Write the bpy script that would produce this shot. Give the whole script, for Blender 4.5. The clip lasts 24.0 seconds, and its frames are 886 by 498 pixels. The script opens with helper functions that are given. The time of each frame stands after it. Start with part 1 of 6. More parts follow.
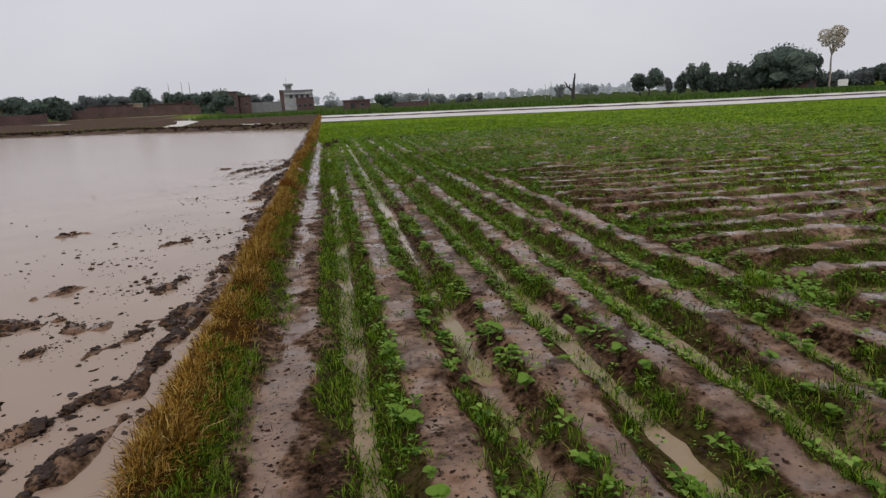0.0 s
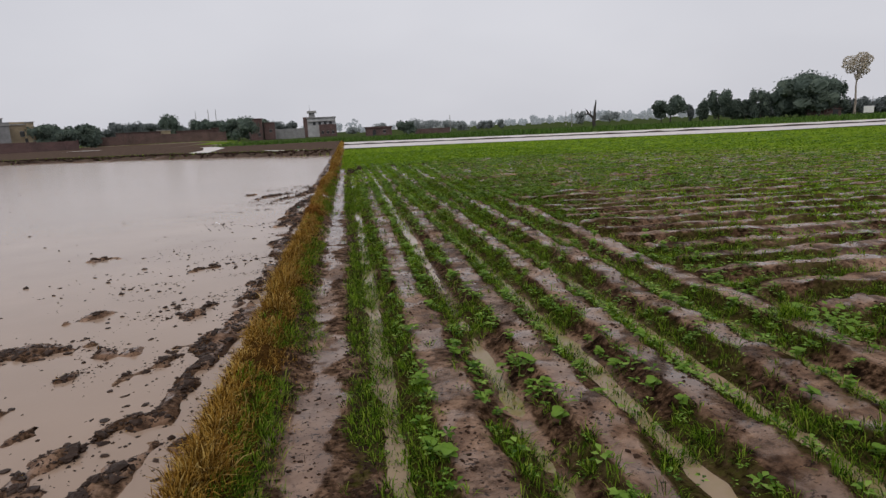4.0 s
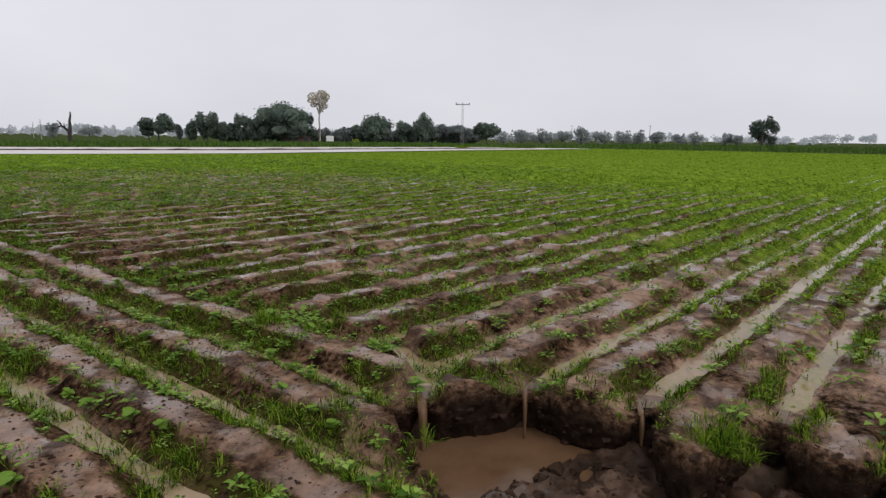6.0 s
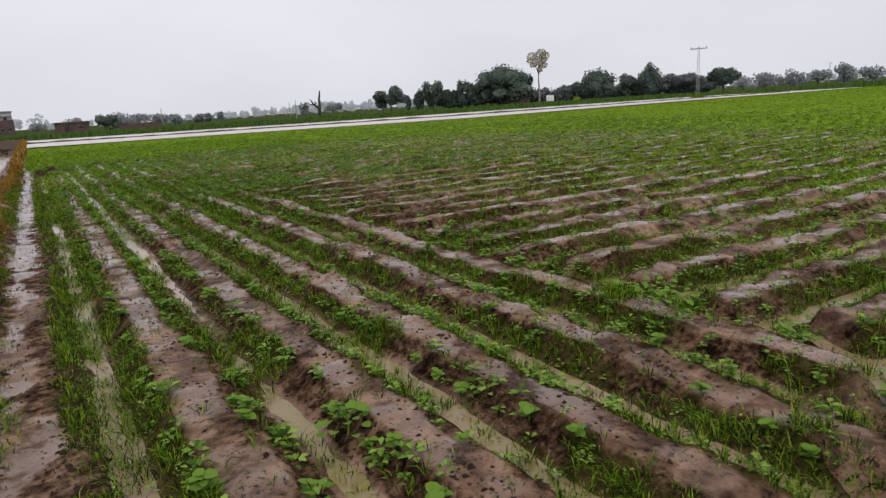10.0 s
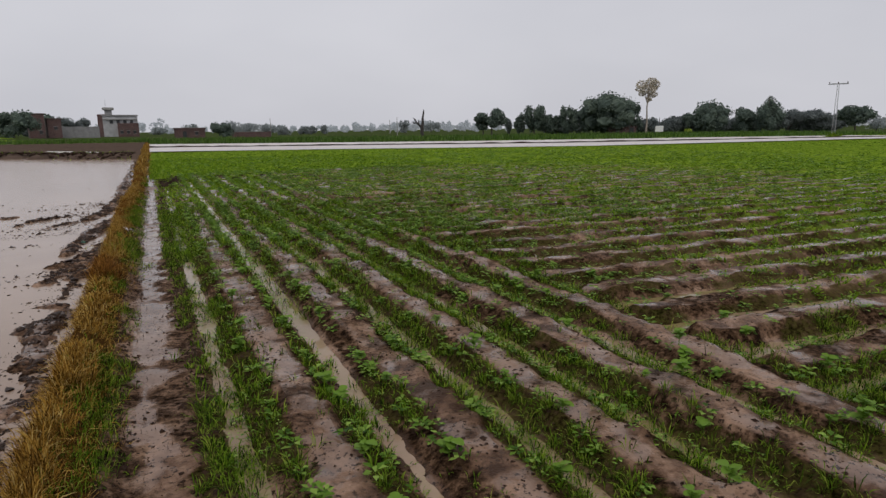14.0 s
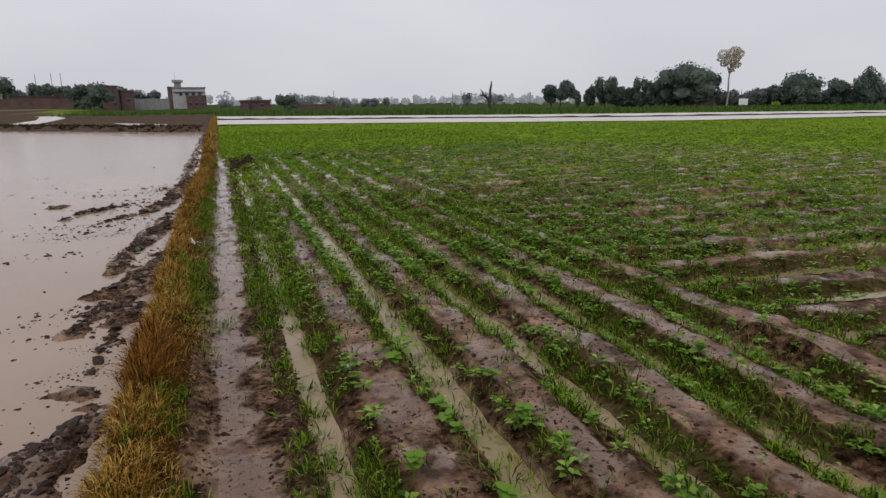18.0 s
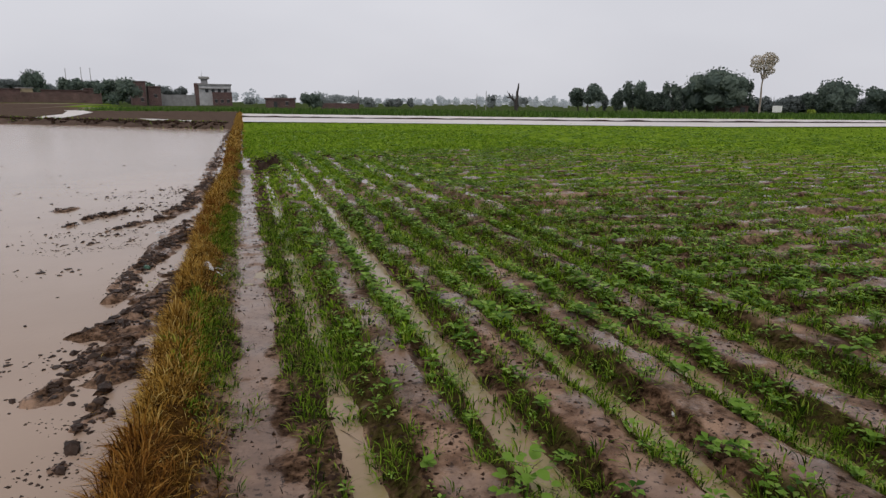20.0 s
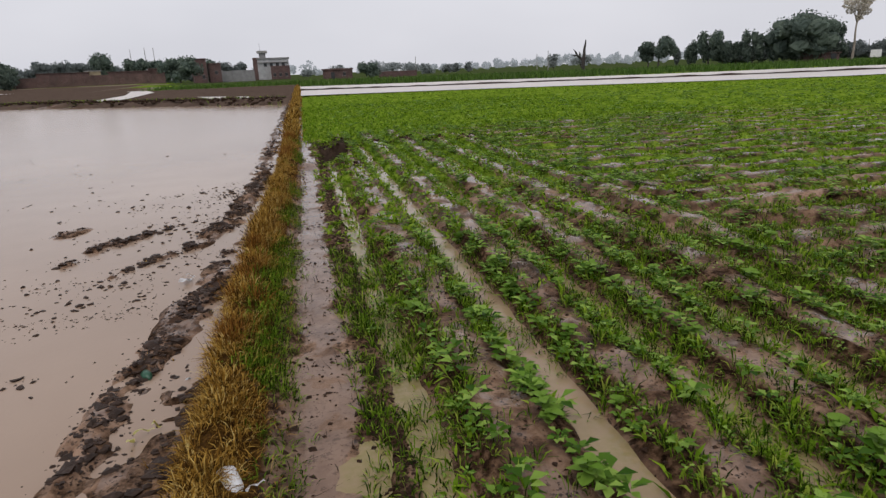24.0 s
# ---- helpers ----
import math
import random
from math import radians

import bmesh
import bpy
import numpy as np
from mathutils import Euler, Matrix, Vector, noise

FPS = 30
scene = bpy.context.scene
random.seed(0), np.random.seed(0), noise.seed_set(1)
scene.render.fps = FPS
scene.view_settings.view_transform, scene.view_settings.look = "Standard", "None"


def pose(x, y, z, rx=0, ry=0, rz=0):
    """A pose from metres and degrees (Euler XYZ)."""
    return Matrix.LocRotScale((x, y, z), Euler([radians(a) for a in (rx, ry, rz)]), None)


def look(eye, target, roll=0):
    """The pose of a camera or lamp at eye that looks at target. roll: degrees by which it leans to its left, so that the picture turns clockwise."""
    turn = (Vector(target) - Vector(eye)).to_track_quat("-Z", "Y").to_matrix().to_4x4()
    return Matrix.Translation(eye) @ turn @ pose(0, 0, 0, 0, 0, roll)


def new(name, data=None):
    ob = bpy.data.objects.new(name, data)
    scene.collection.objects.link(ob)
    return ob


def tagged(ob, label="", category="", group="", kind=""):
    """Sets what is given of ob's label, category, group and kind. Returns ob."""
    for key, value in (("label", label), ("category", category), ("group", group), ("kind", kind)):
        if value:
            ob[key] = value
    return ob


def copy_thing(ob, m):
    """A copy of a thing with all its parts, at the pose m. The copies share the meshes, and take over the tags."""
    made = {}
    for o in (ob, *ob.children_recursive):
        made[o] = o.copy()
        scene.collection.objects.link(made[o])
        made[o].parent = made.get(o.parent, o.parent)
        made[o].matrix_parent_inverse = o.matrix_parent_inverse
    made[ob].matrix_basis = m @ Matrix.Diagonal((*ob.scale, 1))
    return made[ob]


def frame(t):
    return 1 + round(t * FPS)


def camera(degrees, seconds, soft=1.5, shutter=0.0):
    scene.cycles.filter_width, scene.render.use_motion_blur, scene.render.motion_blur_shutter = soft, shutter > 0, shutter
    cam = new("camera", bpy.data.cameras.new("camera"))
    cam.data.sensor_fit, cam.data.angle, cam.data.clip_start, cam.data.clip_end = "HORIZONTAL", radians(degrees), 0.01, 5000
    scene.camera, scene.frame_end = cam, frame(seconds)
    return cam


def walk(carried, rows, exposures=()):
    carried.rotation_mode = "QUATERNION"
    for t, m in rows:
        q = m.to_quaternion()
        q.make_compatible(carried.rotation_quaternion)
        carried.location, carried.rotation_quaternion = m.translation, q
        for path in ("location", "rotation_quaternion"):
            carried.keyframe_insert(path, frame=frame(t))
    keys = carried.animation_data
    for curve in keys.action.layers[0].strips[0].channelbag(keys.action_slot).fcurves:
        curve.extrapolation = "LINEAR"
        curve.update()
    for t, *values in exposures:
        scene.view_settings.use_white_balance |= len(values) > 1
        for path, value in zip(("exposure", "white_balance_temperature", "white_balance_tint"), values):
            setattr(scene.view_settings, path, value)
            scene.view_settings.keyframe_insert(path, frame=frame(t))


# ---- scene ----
cam = camera(70.8, 24.0, soft=1.4, shutter=0.1)
PATH = [
    (0, (0.866, 0.393, 1.626), (1.261, 2.634, 1.080), -2.7),
    (0.5, (0.828, 0.392, 1.639), (1.092, 2.672, 1.186), -1.2),
    (1, (0.791, 0.395, 1.633), (1.004, 2.675, 1.155), -0.1),
    (1.5, (0.756, 0.394, 1.634), (0.878, 2.681, 1.154), 0.4),
    (3.5, (0.786, 0.409, 1.689), (1.064, 2.685, 1.225), -3.9),
    (4, (0.792, 0.409, 1.660), (1.121, 2.681, 1.211), -2.7),
    (4.5, (0.846, 0.390, 1.663), (1.568, 2.573, 1.230), -1.8),
    (5, (0.928, 0.400, 1.649), (2.104, 2.374, 1.204), -1.5),
    (5.5, (0.926, 0.363, 1.660), (2.463, 2.080, 1.252), -0.1),
    (6, (0.953, 0.318, 1.649), (2.785, 1.716, 1.239), 0.7),
    (6.5, (0.973, 0.244, 1.629), (2.914, 1.489, 1.231), 0.3),
    (7, (1.103, 0.167, 1.633), (3.258, 0.995, 1.255), 0.4),
    (7.5, (1.063, 0.164, 1.622), (3.244, 0.913, 1.221), 0.0),
    (8, (0.982, 0.266, 1.599), (2.926, 1.465, 1.093), 1.7),
    (8.5, (0.998, 0.414, 1.577), (2.506, 2.127, 1.055), 1.7),
    (9, (0.956, 0.653, 1.526), (2.161, 2.537, 0.835), 4.1),
    (9.5, (0.873, 1.206, 1.488), (2.122, 3.104, 0.923), -2.8),
    (11.5, (0.723, 2.839, 1.596), (1.65, 4.564, 1.19), -1.1),
    (12, (0.713, 3.269, 1.639), (1.372, 5.099, 1.174), 1.1),
    (12.5, (0.666, 3.712, 1.617), (1.33, 5.543, 1.161), 0.1),
    (13, (0.677, 4.185, 1.631), (1.545, 5.943, 1.235), 0.0),
    (13.5, (0.667, 4.63, 1.643), (1.371, 6.461, 1.248), 0.0),
    (14, (0.623, 5.111, 1.641), (1.445, 6.895, 1.263), -0.6),
    (14.5, (0.64, 5.569, 1.625), (1.414, 7.38, 1.279), 0.4),
    (15, (0.634, 6.02, 1.626), (1.305, 7.861, 1.226), 1.7),
    (15.5, (0.598, 6.502, 1.618), (1.395, 8.286, 1.19), 0.7),
    (16, (0.587, 6.973, 1.62), (1.283, 8.813, 1.261), 0.6),
    (16.5, (0.57, 7.435, 1.587), (1.272, 9.261, 1.173), 1.7),
    (17, (0.567, 7.891, 1.607), (1.393, 9.65, 1.135), 0.1),
    (17.5, (0.558, 8.359, 1.621), (1.156, 10.217, 1.183), 1.9),
    (18, (0.532, 8.889, 1.618), (1.179, 10.725, 1.16), -0.5),
    (18.5, (0.514, 9.317, 1.602), (1.057, 11.192, 1.169), -0.4),
    (20.5, (0.5, 10.958, 1.56), (1.107, 12.798, 1.072), 0.6),
    (21, (0.471, 11.389, 1.581), (1.134, 13.185, 1.022), -2.0),
    (21.5, (0.48, 11.877, 1.59), (0.958, 13.747, 1.082), -2.2),
    (22, (0.466, 12.343, 1.553), (0.952, 14.212, 1.043), 0.1),
    (22.5, (0.464, 12.801, 1.549), (0.901, 14.678, 1.028), -0.9),
    (23, (0.521, 13.313, 1.564), (0.764, 15.206, 0.995), -2.5),
    (23.5, (0.501, 13.802, 1.567), (0.899, 15.665, 0.993), -2.7),
    (24, (0.532, 14.298, 1.557), (0.926, 16.169, 1.004), -2.3),
]
walk(cam, [(t, look(eye, target, roll)) for t, eye, target, roll in PATH],
     [(0, 0.0), (4, 0.0), (6.5, 0.22), (8, 0.2), (9, 0.44), (9.5, 0.36), (11.5, 0.08), (12, 0.06), (13, 0.13), (14, -0.1), (15.5, -0.13), (17.5, 0.02), (20.5, 0.04), (22, 0.12), (24, 0.15)])

# ---------------------------------------------------------------- world, sun
SUN_EL, SUN_AZ = radians(52), radians(200)
world = bpy.data.worlds.new("overcast_sky")
scene.world = world
world.use_nodes = True
wn = world.node_tree
for n in list(wn.nodes):
    wn.nodes.remove(n)
w_out = wn.nodes.new("ShaderNodeOutputWorld")
w_bg = wn.nodes.new("ShaderNodeBackground")
w_sky = wn.nodes.new("ShaderNodeTexSky")
w_sky.sky_type = "NISHITA"
w_sky.sun_disc = False
w_sky.sun_elevation, w_sky.sun_rotation = SUN_EL, SUN_AZ
w_sky.dust_density = 6.0
w_scale = wn.nodes.new("ShaderNodeVectorMath")
w_scale.operation = "SCALE"
w_scale.inputs["Scale"].default_value = 0.10
w_hsv = wn.nodes.new("ShaderNodeHueSaturation")
w_hsv.inputs["Saturation"].default_value = 0.35
w_noise = wn.nodes.new("ShaderNodeTexNoise")
w_noise.inputs["Scale"].default_value = 1.3
w_noise.inputs["Detail"].default_value = 4
w_tc = wn.nodes.new("ShaderNodeTexCoord")
w_map = wn.nodes.new("ShaderNodeMapping")
w_map.inputs["Scale"].default_value = (1, 1, 2.6)
w_ramp = wn.nodes.new("ShaderNodeValToRGB")
w_ramp.color_ramp.elements[0].position, w_ramp.color_ramp.elements[1].position = 0.3, 0.72
w_ramp.color_ramp.elements[0].color = (0.61, 0.615, 0.675, 1)
w_ramp.color_ramp.elements[1].color = (0.75, 0.75, 0.805, 1)
w_mix = wn.nodes.new("ShaderNodeMix")
w_mix.data_type = "RGBA"
w_mix.inputs["Factor"].default_value = 0.86
wn.links.new(w_sky.outputs["Color"], w_scale.inputs[0])
wn.links.new(w_scale.outputs[0], w_hsv.inputs["Color"])
wn.links.new(w_tc.outputs["Generated"], w_map.inputs["Vector"])
wn.links.new(w_map.outputs["Vector"], w_noise.inputs["Vector"])
wn.links.new(w_noise.outputs["Fac"], w_ramp.inputs["Fac"])
wn.links.new(w_hsv.outputs["Color"], w_mix.inputs["A"])
wn.links.new(w_ramp.outputs["Color"], w_mix.inputs["B"])
wn.links.new(w_mix.outputs["Result"], w_bg.inputs["Color"])
wn.links.new(w_bg.outputs["Background"], w_out.inputs["Surface"])
w_bg.inputs["Strength"].default_value = 1.0

sun = new("sun", bpy.data.lights.new("sun", "SUN"))
sun.data.energy, sun.data.angle, sun.data.color = 0.7, radians(25), (1.0, 0.93, 0.83)
sun.matrix_world = look((0, 0, 0), (-math.sin(SUN_AZ) * math.cos(SUN_EL), -math.cos(SUN_AZ) * math.cos(SUN_EL), -math.sin(SUN_EL)))


# ---------------------------------------------------------------- materials
def material(name):
    m = bpy.data.materials.new(name)
    m.use_nodes = True
    nt = m.node_tree
    return m, nt, nt.nodes["Principled BSDF"]


def noise_node(nt, scale, detail=4, rough=0.55, vec=None, stretch=None):
    n = nt.nodes.new("ShaderNodeTexNoise")
    n.inputs["Scale"].default_value, n.inputs["Detail"].default_value, n.inputs["Roughness"].default_value = scale, detail, rough
    if vec is None:
        vec = nt.nodes.new("ShaderNodeNewGeometry").outputs["Position"]
    if stretch:
        mp = nt.nodes.new("ShaderNodeMapping")
        mp.inputs["Scale"].default_value = stretch
        nt.links.new(vec, mp.inputs["Vector"])
        vec = mp.outputs["Vector"]
    nt.links.new(vec, n.inputs["Vector"])
    return n.outputs["Fac"]


def ramp(nt, fac, stops):
    r = nt.nodes.new("ShaderNodeValToRGB")
    e = r.color_ramp.elements
    while len(e) < len(stops):
        e.new(0.5)
    for el, (p, c) in zip(e, stops):
        el.position, el.color = p, (*c, 1) if len(c) == 3 else c
    nt.links.new(fac, r.inputs["Fac"])
    return r.outputs["Color"]


def value_map(nt, fac, a, b, c, d):
    n = nt.nodes.new("ShaderNodeMapRange")
    for i, v in enumerate((a, b, c, d)):
        n.inputs[1 + i].default_value = v
    nt.links.new(fac, n.inputs[0])
    return n.outputs[0]


def mixed(nt, fac, a, b, mode="MIX"):
    n = nt.nodes.new("ShaderNodeMix")
    n.data_type, n.blend_type = "RGBA", mode
    for sock, v in ((n.inputs["Factor"], fac), (n.inputs["A"], a), (n.inputs["B"], b)):
        if isinstance(v, (int, float)):
            sock.default_value = v
        elif isinstance(v, tuple):
            sock.default_value = (*v, 1)
        else:
            nt.links.new(v, sock)
    return n.outputs["Result"]


def calc(nt, op, a, b):
    n = nt.nodes.new("ShaderNodeMath")
    n.operation = op
    n.use_clamp = True
    for sock, v in zip(n.inputs, (a, b)):
        if isinstance(v, (int, float)):
            sock.default_value = v
        else:
            nt.links.new(v, sock)
    return n.outputs[0]


def bumped(nt, bsdf, fac, strength, distance):
    b = nt.nodes.new("ShaderNodeBump")
    b.inputs["Strength"].default_value, b.inputs["Distance"].default_value = strength, distance
    nt.links.new(fac, b.inputs["Height"])
    nt.links.new(b.outputs["Normal"], bsdf.inputs["Normal"])
    return b


def attribute(nt, name):
    a = nt.nodes.new("ShaderNodeAttribute")
    a.attribute_name = name
    return a.outputs["Fac"]


def make_mud():
    """Wet loam: smooth silted ridge tops, dark crumbly flanks, thin films of water, and green cover far off."""
    m, nt, b = material("wet_mud_and_green_cover")
    big, mid, fine, grit = noise_node(nt, 0.9, 3), noise_node(nt, 5, 5, 0.65), noise_node(nt, 55, 5, 0.7), noise_node(nt, 21, 4, 0.65)
    both = calc(nt, "ADD", calc(nt, "MULTIPLY", big, 0.4), calc(nt, "MULTIPLY", mid, 0.6))
    crumb = ramp(nt, calc(nt, "ADD", calc(nt, "MULTIPLY", mid, 0.4), calc(nt, "MULTIPLY", grit, 0.6)), [(0.41, (0.006, 0.0033, 0.0018)), (0.50, (0.072, 0.041, 0.023)), (0.60, (0.210, 0.126, 0.078))])
    silt = ramp(nt, both, [(0.42, (0.060, 0.032, 0.019)), (0.50, (0.180, 0.104, 0.065)), (0.58, (0.360, 0.230, 0.155))])
    layer = value_map(nt, calc(nt, "ADD", attribute(nt, "silt"), calc(nt, "MULTIPLY", calc(nt, "SUBTRACT", calc(nt, "ADD", calc(nt, "MULTIPLY", mid, 0.5), calc(nt, "MULTIPLY", grit, 0.5)), 0.2), 0.9)), 0.54, 0.98, 0, 1)
    mud = mixed(nt, layer, crumb, silt)
    pale = value_map(nt, calc(nt, "ADD", attribute(nt, "silt"), calc(nt, "MULTIPLY", calc(nt, "SUBTRACT", mid, 0.5), 0.15)), 0.88, 0.97, 0, 0.85)
    mud = mixed(nt, pale, mud, ramp(nt, both, [(0.43, (0.105, 0.061, 0.040)), (0.57, (0.265, 0.172, 0.120))]))
    level = nt.nodes.new("ShaderNodeSeparateXYZ")
    nt.links.new(nt.nodes.new("ShaderNodeNewGeometry").outputs["True Normal"], level.inputs[0])
    pools = calc(nt, "ADD", noise_node(nt, 2.6, 4, 0.6), calc(nt, "MULTIPLY", attribute(nt, "wet"), 0.16))
    film = calc(nt, "MULTIPLY", value_map(nt, level.outputs["Z"], 0.90, 0.975, 0, 1), value_map(nt, pools, 0.51, 0.57, 0, 1))
    film = calc(nt, "MULTIPLY", film, layer)
    mud = mixed(nt, calc(nt, "MULTIPLY", film, 0.55), mud, (0.265, 0.170, 0.120))
    flecks = calc(nt, "MULTIPLY", value_map(nt, noise_node(nt, 30, 4, 0.7), 0.56, 0.61, 0, 0.9), value_map(nt, noise_node(nt, 2.3, 3), 0.36, 0.52, 0.25, 1))
    mud = mixed(nt, calc(nt, "MULTIPLY", flecks, value_map(nt, pale, 0, 0.85, 1.0, 0.4)), mud, (0.013, 0.0075, 0.005))
    mud = mixed(nt, calc(nt, "MULTIPLY", fine, 0.3), mud, (0.030, 0.017, 0.011))
    green = ramp(nt, noise_node(nt, 2.2, 6, 0.7), [(0.34, (0.052, 0.100, 0.010)), (0.52, (0.140, 0.218, 0.020)), (0.70, (0.245, 0.330, 0.040))])
    plough = ramp(nt, noise_node(nt, 1.1, 6, 0.7), [(0.3, (0.065, 0.045, 0.036)), (0.7, (0.13, 0.095, 0.075))])
    green = mixed(nt, value_map(nt, attribute(nt, "cover"), 0.83, 0.88, 0, 1), green, ramp(nt, noise_node(nt, 0.5, 5, 0.7), [(0.3, (0.045, 0.062, 0.022)), (0.7, (0.07, 0.092, 0.034))]))
    edge = value_map(nt, calc(nt, "ADD", attribute(nt, "cover"), calc(nt, "SUBTRACT", noise_node(nt, 5, 5, 0.7), 0.5)), 0.4, 0.6, 0, 1)
    # Dark wet subsoil, with the shade of undercuts and pit put into its colour.
    mud = mixed(nt, attribute(nt, "subsoil_shade"), mud, ramp(nt, calc(nt, "ADD", calc(nt, "MULTIPLY", mid, 0.5), calc(nt, "MULTIPLY", grit, 0.5)), [(0.35, (0.009, 0.0055, 0.004)), (0.65, (0.050, 0.031, 0.022))]))
    # Low green growth under the mats, darkened too for shade between the blades.
    root_shade = value_map(nt, calc(nt, "ADD", attribute(nt, "turf"), calc(nt, "MULTIPLY", calc(nt, "SUBTRACT", noise_node(nt, 14, 4, 0.7), 0.5), 1.2)), 0.40, 0.85, 0, 0.7)
    mud = mixed(nt, root_shade, mud, ramp(nt, noise_node(nt, 30, 4, 0.7), [(0.40, (0.008, 0.008, 0.002)), (0.62, (0.072, 0.070, 0.016))]))
    # Dead straw litter, with shade at the foot of the clumps painted in.
    thatch_shade = value_map(nt, calc(nt, "ADD", attribute(nt, "thatch_shade"), calc(nt, "MULTIPLY", calc(nt, "SUBTRACT", grit, 0.5), 0.8)), 0.35, 0.7, 0, 0.9)
    mud = mixed(nt, thatch_shade, mud, ramp(nt, fine, [(0.38, (0.014, 0.0065, 0.0025)), (0.64, (0.11, 0.054, 0.012))]))
    col = mixed(nt, edge, mixed(nt, attribute(nt, "plough"), mud, plough), green)
    nt.links.new(col, b.inputs["Base Color"])
    wet = value_map(nt, layer, 0, 1, 0.8, 0.46)
    wet = calc(nt, "MULTIPLY", wet, value_map(nt, film, 0, 1, 1.0, 0.24))
    dull = calc(nt, "MAXIMUM", calc(nt, "MAXIMUM", edge, root_shade), calc(nt, "MAXIMUM", attribute(nt, "plough"), thatch_shade))
    nt.links.new(calc(nt, "MAXIMUM", wet, calc(nt, "MULTIPLY", dull, 0.9)), b.inputs["Roughness"])
    relief = bumped(nt, b, calc(nt, "ADD", calc(nt, "MULTIPLY", mid, 0.3), calc(nt, "ADD", calc(nt, "MULTIPLY", grit, 0.45), calc(nt, "MULTIPLY", fine, 0.25))), 1.0, 0.04)
    nt.links.new(calc(nt, "MULTIPLY", value_map(nt, layer, 0, 1, 1.0, 0.45), value_map(nt, film, 0, 1, 1.0, 0.10)), relief.inputs["Strength"])
    b.inputs["IOR"].default_value = 1.36
    nt.links.new(calc(nt, "SUBTRACT", calc(nt, "MAXIMUM", value_map(nt, layer, 0, 1, 0.02, 0.14), calc(nt, "MULTIPLY", film, 0.5)), calc(nt, "MULTIPLY", dull, 0.5)), b.inputs["Specular IOR Level"])
    return m


def make_water(name, low, high, rough, ripple, scale, weedy=None):
    m, nt, b = material(name)
    col = ramp(nt, noise_node(nt, scale, 4, 0.6), [(0.3, low), (0.7, high)])
    if weedy:
        # drowned grass just under the surface
        col = mixed(nt, calc(nt, "MULTIPLY", value_map(nt, noise_node(nt, 0.8, 4, 0.6), 0.38, 0.54, 0, 0.85), value_map(nt, noise_node(nt, 18, 4, 0.7), 0.3, 0.6, 0.5, 1)), col, weedy)
    nt.links.new(col, b.inputs["Base Color"])
    b.inputs["Roughness"].default_value = rough
    b.inputs["IOR"].default_value = 1.33
    b.inputs["Specular IOR Level"].default_value = 0.5
    bumped(nt, b, noise_node(nt, 16, 3, 0.6), ripple, 0.01)
    return m


def make_leafy(name, stops, rough=0.5, translucent=0.25, gloss=0.2):
    """Foliage: colour varies from leaf to leaf, and light passes through a little."""
    m, nt, b = material(name)
    g = nt.nodes.new("ShaderNodeNewGeometry")
    col = ramp(nt, g.outputs["Random Per Island"], stops)
    nt.links.new(col, b.inputs["Base Color"])
    b.inputs["Roughness"].default_value = rough
    b.inputs["IOR"].default_value = 1.3
    b.inputs["Specular IOR Level"].default_value = gloss
    t = nt.nodes.new("ShaderNodeBsdfTranslucent")
    nt.links.new(col, t.inputs["Color"])
    mx = nt.nodes.new("ShaderNodeMixShader")
    mx.inputs["Fac"].default_value = translucent
    nt.links.new(b.outputs["BSDF"], mx.inputs[1])
    nt.links.new(t.outputs["BSDF"], mx.inputs[2])
    nt.links.new(mx.outputs["Shader"], nt.nodes["Material Output"].inputs["Surface"])
    return m


def make_plain(name, a, c, scale, rough=0.7, bump=0.3, dist=0.02, stretch=None, metal=0.0, gloss=0.5):
    m, nt, b = material(name)
    f = noise_node(nt, scale, 5, 0.65, stretch=stretch)
    nt.links.new(ramp(nt, f, [(0.3, a), (0.7, c)]), b.inputs["Base Color"])
    nt.links.new(value_map(nt, noise_node(nt, scale * 3, 3), 0.3, 0.7, rough * 0.8, min(1, rough * 1.15)), b.inputs["Roughness"])
    b.inputs["Metallic"].default_value = metal
    b.inputs["Specular IOR Level"].default_value = gloss
    bumped(nt, b, f, bump, dist)
    return m


def make_brickwork():
    m, nt, b = material("red_brickwork")
    tc = nt.nodes.new("ShaderNodeTexCoord")
    br = nt.nodes.new("ShaderNodeTexBrick")
    br.inputs["Color1"].default_value, br.inputs["Color2"].default_value = (0.135, 0.075, 0.073, 1), (0.10, 0.058, 0.06, 1)
    br.inputs["Mortar"].default_value = (0.17, 0.13, 0.12, 1)
    br.inputs["Scale"].default_value = 4.0
    sep, com = nt.nodes.new("ShaderNodeSeparateXYZ"), nt.nodes.new("ShaderNodeCombineXYZ")
    nt.links.new(tc.outputs["Object"], sep.inputs[0])
    along = nt.nodes.new("ShaderNodeMath")
    nt.links.new(sep.outputs["X"], along.inputs[0])
    nt.links.new(sep.outputs["Y"], along.inputs[1])
    nt.links.new(along.outputs[0], com.inputs["X"])
    nt.links.new(sep.outputs["Z"], com.inputs["Y"])
    nt.links.new(com.outputs[0], br.inputs["Vector"])
    stain = ramp(nt, noise_node(nt, 0.5, 5, 0.7), [(0.3, (0.5, 0.5, 0.5)), (0.7, (1.1, 1.05, 1.0))])
    nt.links.new(mixed(nt, 1.0, br.outputs["Color"], stain, "MULTIPLY"), b.inputs["Base Color"])
    b.inputs["Roughness"].default_value = 0.9
    return m


